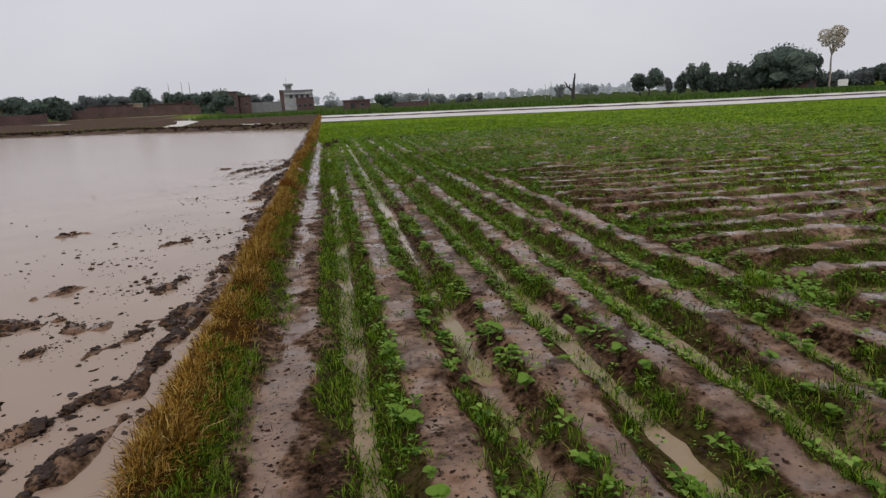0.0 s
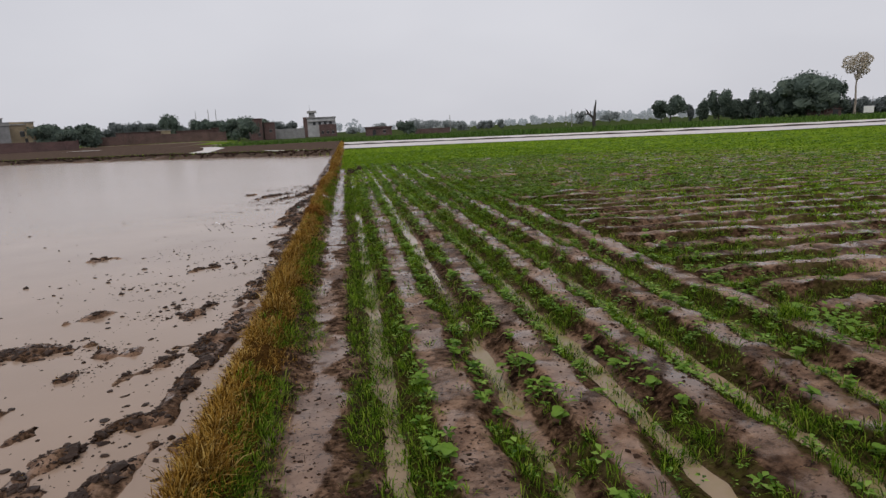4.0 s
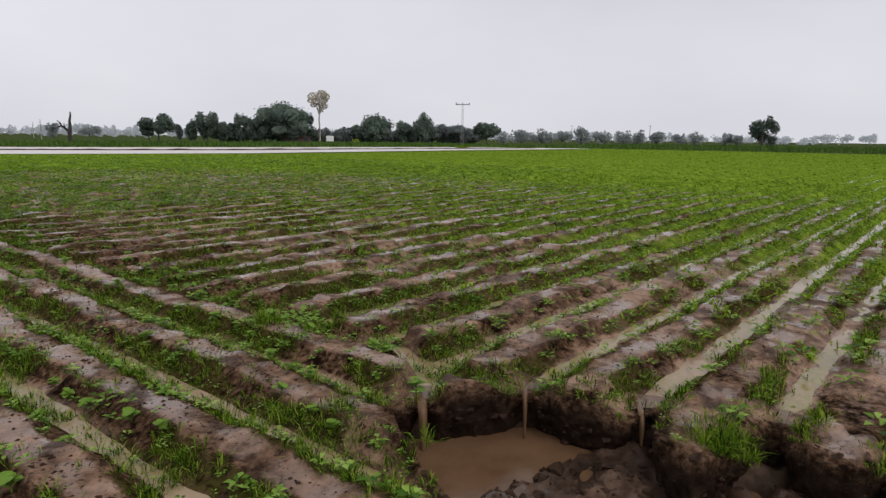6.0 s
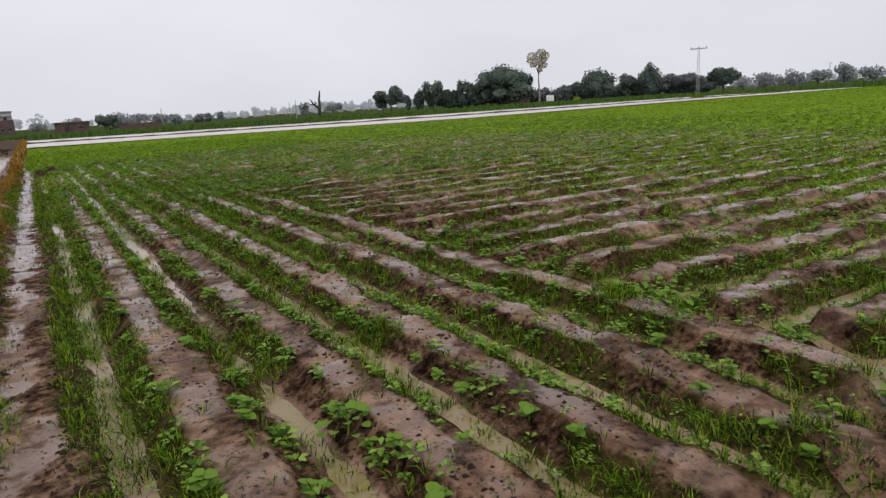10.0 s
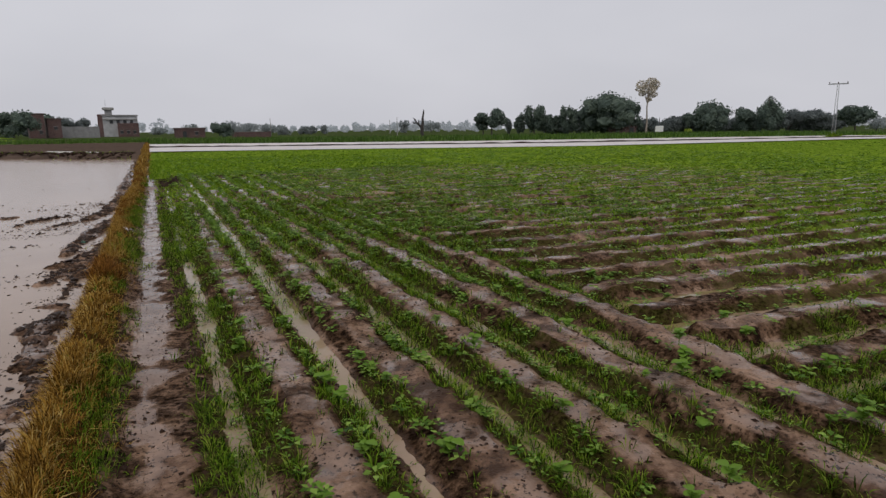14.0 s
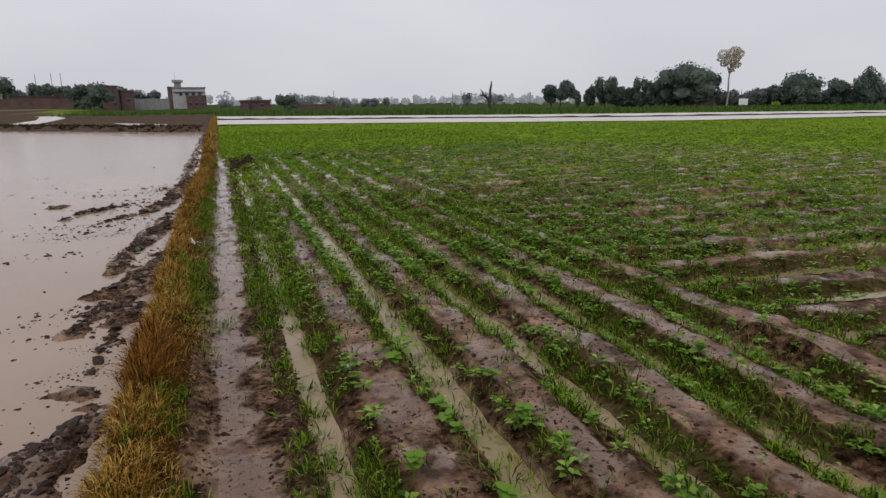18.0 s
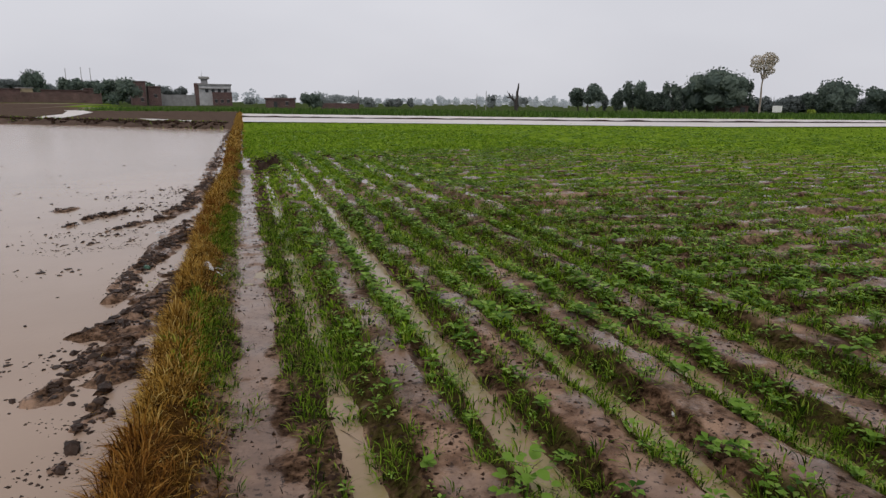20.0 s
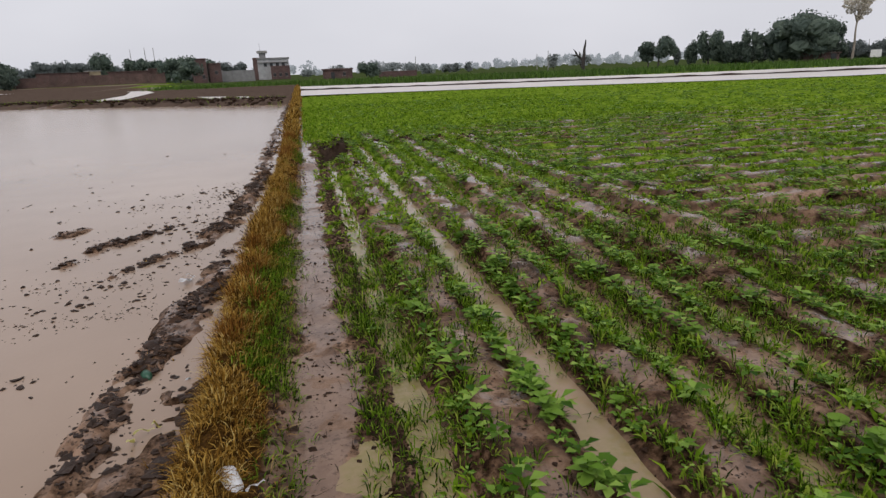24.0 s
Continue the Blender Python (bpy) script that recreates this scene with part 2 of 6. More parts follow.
MUD = make_mud()
CLOD = make_plain("dark_wet_clod", (0.014, 0.0075, 0.0045), (0.055, 0.031, 0.020), 18, 0.8, 0.6, 0.02, gloss=0.1)
BANK_CLOD = make_plain("dark_brown_bank_clod", (0.016, 0.009, 0.006), (0.060, 0.035, 0.024), 14, 0.6, 0.6, 0.02, gloss=0.22)
POND = make_water("silty_pond_water", (0.31, 0.22, 0.16), (0.39, 0.285, 0.215), 0.16, 0.12, 0.25)
FURROW = make_water("silty_furrow_water", (0.27, 0.182, 0.115), (0.42, 0.300, 0.210), 0.06, 0.025, 1.6, (0.205, 0.178, 0.055))
GULLY = make_water("running_brown_water", (0.098, 0.053, 0.027), (0.155, 0.090, 0.050), 0.14, 0.25, 2.2)
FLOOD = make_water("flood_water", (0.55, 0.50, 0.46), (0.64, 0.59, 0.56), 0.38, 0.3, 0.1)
GRASS = make_leafy("green_grass", [(0.0, (0.007, 0.017, 0.002)), (0.25, (0.026, 0.056, 0.003)), (0.45, (0.080, 0.155, 0.009)), (0.8, (0.185, 0.310, 0.020)), (1.0, (0.330, 0.390, 0.060))], 0.55, 0.35, 0.08)
LEAF = make_leafy("broad_crop_leaf", [(0.0, (0.030, 0.080, 0.007)), (0.45, (0.122, 0.235, 0.026)), (1.0, (0.310, 0.455, 0.090))], 0.45, 0.3, 0.15)
STRAW = make_leafy("golden_dry_grass", [(0.0, (0.022, 0.010, 0.003)), (0.3, (0.155, 0.075, 0.013)), (0.6, (0.345, 0.190, 0.032)), (0.85, (0.490, 0.308, 0.066)), (1.0, (0.600, 0.460, 0.170))], 0.7, 0.25, 0.1)
RUST = make_leafy("rust_brown_dry_grass", [(0.0, (0.022, 0.009, 0.003)), (0.4, (0.150, 0.061, 0.013)), (0.8, (0.300, 0.135, 0.024)), (1.0, (0.430, 0.245, 0.065))], 0.7, 0.25, 0.1)
# Yellower grass, its green brightened for the light on canopies seen edge-on.
BRIGHT_GRASS = make_leafy("brightened_far_grass", [(0.0, (0.038, 0.085, 0.004)), (0.4, (0.150, 0.268, 0.014)), (0.8, (0.255, 0.395, 0.026)), (1.0, (0.350, 0.440, 0.070))], 0.6, 0.4, 0.1)
CROP = make_leafy("tall_green_crop", [(0.0, (0.04, 0.085, 0.014)), (0.6, (0.075, 0.14, 0.024)), (1.0, (0.115, 0.19, 0.04))])
# Distance haze is mixed into the next three foliage colours, palest for the farthest.
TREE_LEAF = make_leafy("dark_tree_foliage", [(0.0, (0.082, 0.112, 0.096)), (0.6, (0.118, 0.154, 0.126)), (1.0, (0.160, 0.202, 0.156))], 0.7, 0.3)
HAZED_LEAF = make_leafy("haze_grey_foliage", [(0.0, (0.140, 0.162, 0.160)), (0.6, (0.170, 0.195, 0.192)), (1.0, (0.200, 0.228, 0.222))], 0.7, 0.4)
PALE_HAZED_LEAF = make_leafy("haze_pale_foliage", [(0.0, (0.33, 0.36, 0.36)), (1.0, (0.42, 0.45, 0.45))], 0.8, 0.7)
# Rain haze is imitated by this pale foliage colour and a faint glow.
WOODS_AFAR = make_leafy("haze_tinted_woods", [(0.0, (0.40, 0.43, 0.45)), (1.0, (0.46, 0.49, 0.51))], 0.9, 0.5)
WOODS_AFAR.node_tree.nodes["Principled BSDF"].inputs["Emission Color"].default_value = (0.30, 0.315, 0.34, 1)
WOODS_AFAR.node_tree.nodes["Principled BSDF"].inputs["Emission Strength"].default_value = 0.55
DRY_LEAF = make_leafy("withered_tan_foliage", [(0.0, (0.55, 0.50, 0.42)), (1.0, (0.70, 0.65, 0.57))], 0.7, 0.6)
LIME_LEAF = make_leafy("lime_green_foliage", [(0.0, (0.22, 0.30, 0.04)), (1.0, (0.36, 0.43, 0.09))], 0.6, 0.2)
BARK = make_plain("grey_brown_bark", (0.06, 0.05, 0.042), (0.13, 0.11, 0.095), 5, 0.9, 0.6, 0.04, (4, 4, 0.8))
PALE_BARK = make_plain("pale_smooth_bark", (0.27, 0.23, 0.19), (0.38, 0.33, 0.28), 3, 0.8, 0.3, 0.02, (3, 3, 0.7))
DEAD_WOOD = make_plain("blackened_dead_wood", (0.025, 0.022, 0.02), (0.06, 0.05, 0.045), 6, 0.9, 0.6, 0.03, (4, 4, 0.8))
BRICK = make_brickwork()
PLASTER = make_plain("stained_grey_plaster", (0.17, 0.17, 0.175), (0.27, 0.27, 0.275), 0.7, 0.9, 0.1, 0.01)
WHITEWASH = make_plain("weathered_whitewash", (0.30, 0.305, 0.32), (0.46, 0.465, 0.48), 0.8, 0.9, 0.1, 0.01)
TAN_PAINT = make_plain("faded_yellow_paint", (0.27, 0.215, 0.14), (0.37, 0.30, 0.20), 0.8, 0.9, 0.1, 0.01)
DARK_HOLE = make_plain("dark_glass_and_doorway_shade", (0.02, 0.022, 0.025), (0.04, 0.043, 0.048), 2, 0.25, 0.05, 0.01)
STEEL = make_plain("galvanised_steel", (0.26, 0.27, 0.28), (0.40, 0.41, 0.42), 4, 0.5, 0.1, 0.005, metal=0.7)
CONCRETE = make_plain("grey_concrete", (0.22, 0.215, 0.21), (0.36, 0.355, 0.345), 2, 0.9, 0.2, 0.01)
PORCELAIN = make_plain("brown_insulator_glaze", (0.05, 0.025, 0.018), (0.09, 0.045, 0.03), 5, 0.25, 0.05, 0.003)
WHITE_PLASTIC = make_plain("white_plastic", (0.72, 0.72, 0.74), (0.82, 0.82, 0.83), 9, 0.35, 0.05, 0.002)
GREEN_PLASTIC = make_plain("dark_green_plastic", (0.015, 0.07, 0.04), (0.03, 0.12, 0.065), 9, 0.35, 0.05, 0.002)
BOTTLE_SHADE = make_plain("bottle_mouth_shade", (0.012, 0.012, 0.014), (0.03, 0.03, 0.032), 9, 0.4, 0.05, 0.002)
YELLOW_FILM = make_plain("pale_yellow_plastic_film", (0.60, 0.55, 0.20), (0.72, 0.68, 0.32), 14, 0.4, 0.3, 0.006)
SIGN_PAINT = make_plain("white_board_paint", (0.68, 0.68, 0.66), (0.8, 0.8, 0.78), 2, 0.6, 0.05, 0.004)

# ---------------------------------------------------------------- numpy helpers
rng = np.random.default_rng(7)


def lattice(ix, iy, seed):
    h = (ix.astype(np.int64) * 374761393 + iy.astype(np.int64) * 668265263 + seed * 1442695041) & 0xFFFFFFFF
    h = ((h ^ (h >> 13)) * 1274126177) & 0xFFFFFFFF
    return ((h ^ (h >> 16)) & 0xFFFF) / 65535.0


def soft_noise(x, y, size, seed):
    """Smooth noise from 0 to 1 with bumps of about that size."""
    u, v = np.asarray(x) / size, np.asarray(y) / size
    iu, iv = np.floor(u), np.floor(v)
    fu, fv = u - iu, v - iv
    fu, fv = fu * fu * (3 - 2 * fu), fv * fv * (3 - 2 * fv)
    a, b = lattice(iu, iv, seed), lattice(iu + 1, iv, seed)
    c, d = lattice(iu, iv + 1, seed), lattice(iu + 1, iv + 1, seed)
    return (a * (1 - fu) + b * fu) * (1 - fv) + (c * (1 - fu) + d * fu) * fv


def layered(x, y, size, seed, layers=4):
    total, weight = 0.0, 0.0
    for i in range(layers):
        total = total + soft_noise(x, y, size / 2**i, seed + i) * 0.55**i
        weight += 0.55**i
    return total / weight


def step(a, b, v):
    t = np.clip((np.asarray(v, float) - a) / (b - a), 0, 1)
    return t * t * (3 - 2 * t)


def mesh_of(name, verts, faces, mat, smooth=True):
    """A mesh from arrays; all faces have the same number of corners."""
    me = bpy.data.meshes.new(name)
    verts, faces = np.asarray(verts, np.float32), np.asarray(faces, np.int32)
    n, k = faces.shape
    me.vertices.add(len(verts))
    me.vertices.foreach_set("co", verts.ravel())
    me.loops.add(n * k)
    me.loops.foreach_set("vertex_index", faces.ravel())
    me.polygons.add(n)
    me.polygons.foreach_set("loop_start", np.arange(0, n * k, k, dtype=np.int32))
    me.polygons.foreach_set("use_smooth", np.full(n, smooth))
    me.update(calc_edges=True)
    me.materials.append(mat)
    return me


# ---------------------------------------------------------------- the lie of the land
FURROWS = (0.93, 1.70, 2.38, 3.08, 3.80, 4.50)
WATER, LOW_WATER, GULLY_WATER = -0.057, -0.42, -0.34
# gully: far lip (y, x) and near lip
LIP = ((-30, 5.0), (-6, 5.0), (-3.2, 4.9), (-2.2, 5.6), (-1.9, 5.2), (-1.3, 5.5), (-0.86, 5.10), (-0.74, 5.55), (-0.58, 5.45), (-0.47, 4.85), (-0.02, 4.55), (0.16, 4.47),
       (0.28, 4.80), (0.41, 4.58), (0.61, 4.60), (0.72, 4.75), (0.80, 5.02), (0.90, 4.95), (0.98, 4.35), (1.08, 4.11), (1.35, 4.25), (1.46, 4.72), (1.54, 4.70),
       (1.62, 4.50), (1.75, 4.50), (2.06, 4.46), (2.19, 4.52), (2.27, 4.50), (2.39, 4.30), (2.64, 3.96), (2.87, 3.80))
NEAR_LIP = ((-30, 3.2), (-6, 3.0), (-3, 2.7), (-0.5, 2.75), (0.8, 2.95), (1.77, 3.12), (2.18, 3.24), (2.51, 3.42), (2.87, 3.74))
# mud banks in the pond: from, to, half width, rise
BANKS = ((-1.45, 3.6, -1.25, 4.6, 0.10, 0.08), (-1.25, 4.6, -1.03, 5.1, 0.05, 0.07), (-1.95, 4.6, -1.65, 5.15, 0.06, 0.05), (-2.3, 5.25, -2.1, 5.6, 0.07, 0.06), (-0.86, 3.4, -0.88, 4.15, 0.06, 0.08),
         (-0.88, 4.1, -0.74, 4.7, 0.07, 0.13), (-0.90, 5.05, -0.55, 5.2, 0.09, 0.13), (-0.50, 4.5, -0.45, 4.7, 0.05, 0.10), (-0.74, 5.0, -0.72, 5.9, 0.09, 0.09), (-0.75, 5.9, -0.70, 6.9, 0.10, 0.11),
         (-0.68, 6.9, -0.54, 7.9, 0.11, 0.11), (-0.60, 8.3, -0.48, 10.9, 0.10, 0.10), (-0.50, 10.9, -0.58, 12.8, 0.10, 0.08), (-3.2, 6.5, -2.4, 7.2, 0.17, 0.08), (-2.5, 7.2, -1.6, 6.8, 0.12, 0.07),
         (-1.95, 6.02, -1.5, 6.7, 0.06, 0.04), (-1.28, 5.96, -1.02, 6.75, 0.08, 0.07), (-1.77, 7.7, -1.2, 8.1, 0.09, 0.06), (-1.25, 7.6, -1.0, 8.6, 0.05, 0.05), (-2.55, 8.1, -2.3, 8.4, 0.06, 0.07),
         (-1.75, 10.7, -1.5, 10.9, 0.08, 0.07), (-3.85, 12.2, -3.6, 12.3, 0.08, 0.06), (-0.70, 12.8, -0.45, 13.3, 0.13, 0.13), (-0.73, 13.75, -0.53, 13.7, 0.07, 0.09), (-0.55, 14.1, -0.50, 14.4, 0.06, 0.08),
         (-0.92, 15.05, -0.74, 15.85, 0.08, 0.09), (-0.54, 14.5, -0.45, 15.4, 0.07, 0.06), (-0.45, 15.4, -0.40, 16.3, 0.13, 0.09), (-0.80, 16.3, -0.48, 16.7, 0.12, 0.11), (-0.48, 16.7, -0.33, 18.2, 0.13, 0.13),
         (-0.86, 17.3, -0.80, 18.6, 0.07, 0.11), (-0.80, 18.6, -0.58, 19.8, 0.10, 0.13), (-0.58, 19.8, -0.44, 20.6, 0.12, 0.13), (-0.46, 20.6, -0.28, 22.2, 0.13, 0.13), (-1.62, 21.1, -1.0, 22.05, 0.07, 0.08), (-1.0, 22.05, -0.68, 23.2, 0.10, 0.09),
         (-2.4, 21.6, -2.0, 22.5, 0.08, 0.06), (-2.0, 22.5, -1.4, 23.4, 0.09, 0.08), (-2.8, 23.3, -2.65, 23.6, 0.10, 0.08), (-0.68, 23.0, -0.50, 25.0, 0.12, 0.11), (-0.50, 25.0, -0.34, 27.8, 0.11, 0.10),
         (-0.45, 28, -0.38, 60, 0.14, 0.06))


EYE = (0.8, 0.3, 1.62)


def reach(x, y):
    """How much farther, and lower, the land lies towards the right: 1 on the village side."""
    az = np.degrees(np.arctan2(np.asarray(x, float) - EYE[0], np.asarray(y, float) - EYE[1]))
    return np.interp(az, (-2, 2, 20), (1.0, 1.03, 1.08)) * (np.abs(az) < 150) + (np.abs(az) >= 150)


def sink(x, y):
    d = np.hypot(np.asarray(x, float) - EYE[0], np.asarray(y, float) - EYE[1])
    return EYE[2] * (reach(x, y) - 1) * step(34, 80, d)


def outward(x, y):
    k = reach(x, y)
    return EYE[0] + k * (x - EYE[0]), EYE[1] + k * (y - EYE[1])


def far_scale(az, more=1.0):
    k = float(reach(EYE[0] + math.sin(radians(az)), EYE[1] + math.cos(radians(az)))) * more
    return Matrix.Translation(EYE) @ Matrix.Diagonal((k, k, k, 1)) @ Matrix.Translation((-EYE[0], -EYE[1], -EYE[2]))


def bund_line(y):
    return np.interp(y, (0, 4, 8, 14, 17, 20, 25, 60), (-0.02, -0.01, 0.02, 0.02, 0.01, 0.02, 0.13, 0.2))


def rows_along(x):
    """-1 in a furrow, 1 on a ridge, for the rows beside the bund."""
    return -np.cos(2 * np.pi * np.interp(x, (0.55, *FURROWS), (-0.5, 0, 1, 2, 3, 4, 5)))


def rows_across(x, y):
    return -np.cos(2 * np.pi * (y + 0.058 * x - 0.40) / 0.735)


def rows(x, y):
    w = step(4.28, 4.62, x + 0.25 * (soft_noise(x, y, 0.7, 5) - 0.5))
    a, c = rows_along(x), rows_across(x, y)
    return a * (1 - w) + c * w, w


PIT = (1.06, 26.3, 28.4)  # x, the shallow end and the headwall
RIM = [(px, py) for py, px in NEAR_LIP] + [(px, py) for py, px in LIP[::-1]]


def inside_gully(x, y):
    """Metres inside the gully's rim (negative outside)."""
    x, y = np.broadcast_arrays(np.asarray(x, float), np.asarray(y, float))
    near = np.interp(y, *zip(*NEAR_LIP))
    far = np.interp(y, *zip(*LIP))
    sign = np.where((x > near) & (x < far) & (y < 2.87), 1.0, -1.0)
    d = np.full(x.shape, 9.0)
    k = (x > 1.5) & (x < 7) & (y < 4.2) & (y > -31)
    xs, ys = x[k], y[k]
    dd = np.full(xs.shape, 9.0)
    for (x0, y0), (x1, y1) in zip(RIM, RIM[1:]):
        dd = np.minimum(dd, on_line(xs, ys, x0, y0, x1, y1))
    d[k] = dd
    return sign * d


def gully(x, y):
    """1 inside the washed-out gully or the pit, 0 outside; the earth wall stands before this edge."""
    g = (inside_gully(x, y) + 0.17) / 0.12
    return np.clip(np.maximum(g, trench(x, y)), 0, 1)


def trench(x, y):
    """1 in the washed-out trench before the cross bund."""
    wide = 0.24 + 0.08 * step(26.6, 27.6, y) + 0.08 * (soft_noise(x * 0, y, 0.5, 92) - 0.5)
    return np.clip((wide - np.abs(x - PIT[0] - 0.06 * step(27, 28.3, y))) / 0.06, 0, 1) * np.clip((y - PIT[1]) / 0.1, 0, 1) * np.clip((PIT[2] - y) / 0.08, 0, 1)


def on_line(x, y, x0, y0, x1, y1):
    dx, dy = x1 - x0, y1 - y0
    t = np.clip(((x - x0) * dx + (y - y0) * dy) / (dx * dx + dy * dy), 0, 1)
    return np.hypot(x - x0 - t * dx, y - y0 - t * dy)


def pond_far_edge(x):
    return np.interp(x, (-300, -49, -37, -29, -19, -7.4, -1, 0), (190, 88, 82, 79.4, 74.8, 64.5, 60.5, 60)) + 0.5 * np.sin(x * 0.5)


def land_whole(x, y):
    """Height of the land as it was before the gully was washed out."""
    x, y = np.asarray(x, float), np.asarray(y, float)
    near = step(75, 30, np.hypot(x, y))
    n1, n2, n3, n4 = layered(x, y, 1.6, 11), layered(x, y, 0.22, 12, 3), layered(x, y, 0.5, 14, 3), soft_noise(x, y, 0.11, 17)
    r, w = rows(x, y)
    shaped = np.where(r > 0, step(-0.15, 0.55, r + 0.7 * (n2 - 0.5) + 0.7 * (n3 - 0.5)), -np.abs(r) ** (1.15 + 0.6 * (1 - w)))
    worn = layered(x, y, 0.85, 15, 2)
    deep = 0.059 + 0.014 * lattice(np.round((y + 0.058 * x - 0.40) / 0.735), np.zeros(np.shape(x)), 91)
    amp = np.where(r > 0, 0.052 * np.clip(-0.15 + 2.1 * worn, 0.1, 1.5), 0.071 * (1 - w) + deep * w)
    flank = step(-0.75, -0.25, r) * step(0.75, 0.3, r)
    z = -0.004 + amp * shaped + 0.03 * (n1 - 0.5) + (0.030 + 0.060 * flank) * (n2 - 0.5) + (0.008 + 0.034 * flank) * (n4 - 0.5)
    # the second furrow carries more water
    z = z - (0.03 * step(7, 11, y) - 0.012) * np.exp(-(((x - 1.70) / 0.12) ** 2)) * (1 - w)
    z = z * (0.35 + 0.65 * near)
    # earthen track beside the bund
    k = step(0.86, 0.74, x)
    z = z * (1 - k) + k * (-0.036 - 0.012 * step(12, 16, y) + 0.030 * (n1 - 0.5) + 0.018 * (n2 - 0.5) + 0.005 * (n4 - 0.5) + step(0.6, 0.76, x) * 0.04 * (n2 - 0.4) + 0.05 * step(0.42, 0.24, x))
    # bund
    z = z + (0.11 + 0.05 * n3) * np.exp(-((x - bund_line(y) + 0.08 * (n1 - 0.5)) / 0.17) ** 2)
    # clods on the cross bund
    cross = 28.9 - 0.22 * (x - 1.0)
    z = z + (0.05 + 0.03 * step(1.9, 1.5, x)) * np.exp(-(((y - cross) / 0.2) ** 2)) * step(0.75, 0.9, x) * step(7.0, 5.0, x) * (0.5 + n2)
    z = z + 0.10 * np.exp(-((y - 25.6) / 0.3) ** 2 - ((x - 0.5) / 0.3) ** 2)
    # breach where the corner furrow drains
    for x0, y0, x1, y1 in ((4.62, 3.55, 4.36, 3.02), (4.36, 3.02, 3.95, 2.78), (4.36, 3.02, 4.9, 2.92)):
        c = np.exp(-((on_line(x, y, x0, y0, x1, y1) / 0.12) ** 4))
        z = z * (1 - c) + c * (-0.085 + 0.02 * n2)
    # pond bed to the other side
    far = pond_far_edge(x)
    s = step(-0.05, -0.27 - 0.08 * (n3 - 0.5), x - bund_line(y)) * step(far + 0.8, far, y)
    bed = -0.465 + 0.06 * (n1 - 0.5) + 0.05 * (n2 - 0.5)
    n5 = layered(x, y / 1.6, 0.20, 19, 3)
    for x0, y0, x1, y1, half, rise in BANKS:
        d = on_line(x + 0.12 * (n3 - 0.5), y, x0, y0, x1, y1)
        bed = bed + np.minimum(0.055 + 0.35 * rise, 0.10) * np.exp(-((d / (1.7 * half)) ** 2)) * (3.3 * n5 + 1.8 * n4 - (1.62 if rise >= 0.07 else 1.85))
    crest = LOW_WATER + 0.004 + 0.026 * n4 + 0.012 * n2
    bed = np.where(bed > crest, crest + 0.25 * (bed - crest), bed)
    z = z * (1 - s) + s * bed
    # raised dark bank and fallow field past the pond
    b = step(-0.2, -0.8, x) * step(far, far + 0.8, y)
    z = z * (1 - b) + b * (-0.12 + 0.08 * (n3 - 0.5) + 0.16 * np.exp(-(((y - far - 1.0) / 0.7) ** 2)))
    z = z - sink(x, y)
    # the land rises a little towards the village
    z = z + 0.9 * step(130, 225, y) * step(-0.12, -0.2, x / np.maximum(y, 1))
    return z


def land(x, y):
    x, y = np.asarray(x, float), np.asarray(y, float)
    z = land_whole(x, y)
    n2, n3 = layered(x, y, 0.22, 12, 3), layered(x, y, 0.5, 14, 3)
    g = gully(x, y)
    floor = -0.47 + 0.09 * (n3 - 0.5) + 0.06 * (n2 - 0.5)
    floor = np.where(x < 2, -0.52 + 0.05 * n2, floor)
    # a shelf of fallen mud with a channel through it
    channel = np.exp(-((np.minimum(on_line(x, y, 4.9, 1.4, 4.2, 1.02), on_line(x, y, 4.2, 1.02, 3.5, 0.45)) / 0.13) ** 4))
    shelf = step(2.12, 1.86, y + 0.3 * (x - 4.0) + 0.35 * (n3 - 0.5)) * step(-1.4, -0.6, y) * (1 - 0.8 * channel)
    floor = floor + shelf * (0.125 + 0.16 * (n2 - 0.4) + 0.07 * soft_noise(x, y, 0.09, 18))
    return z * (1 - g) + g * floor


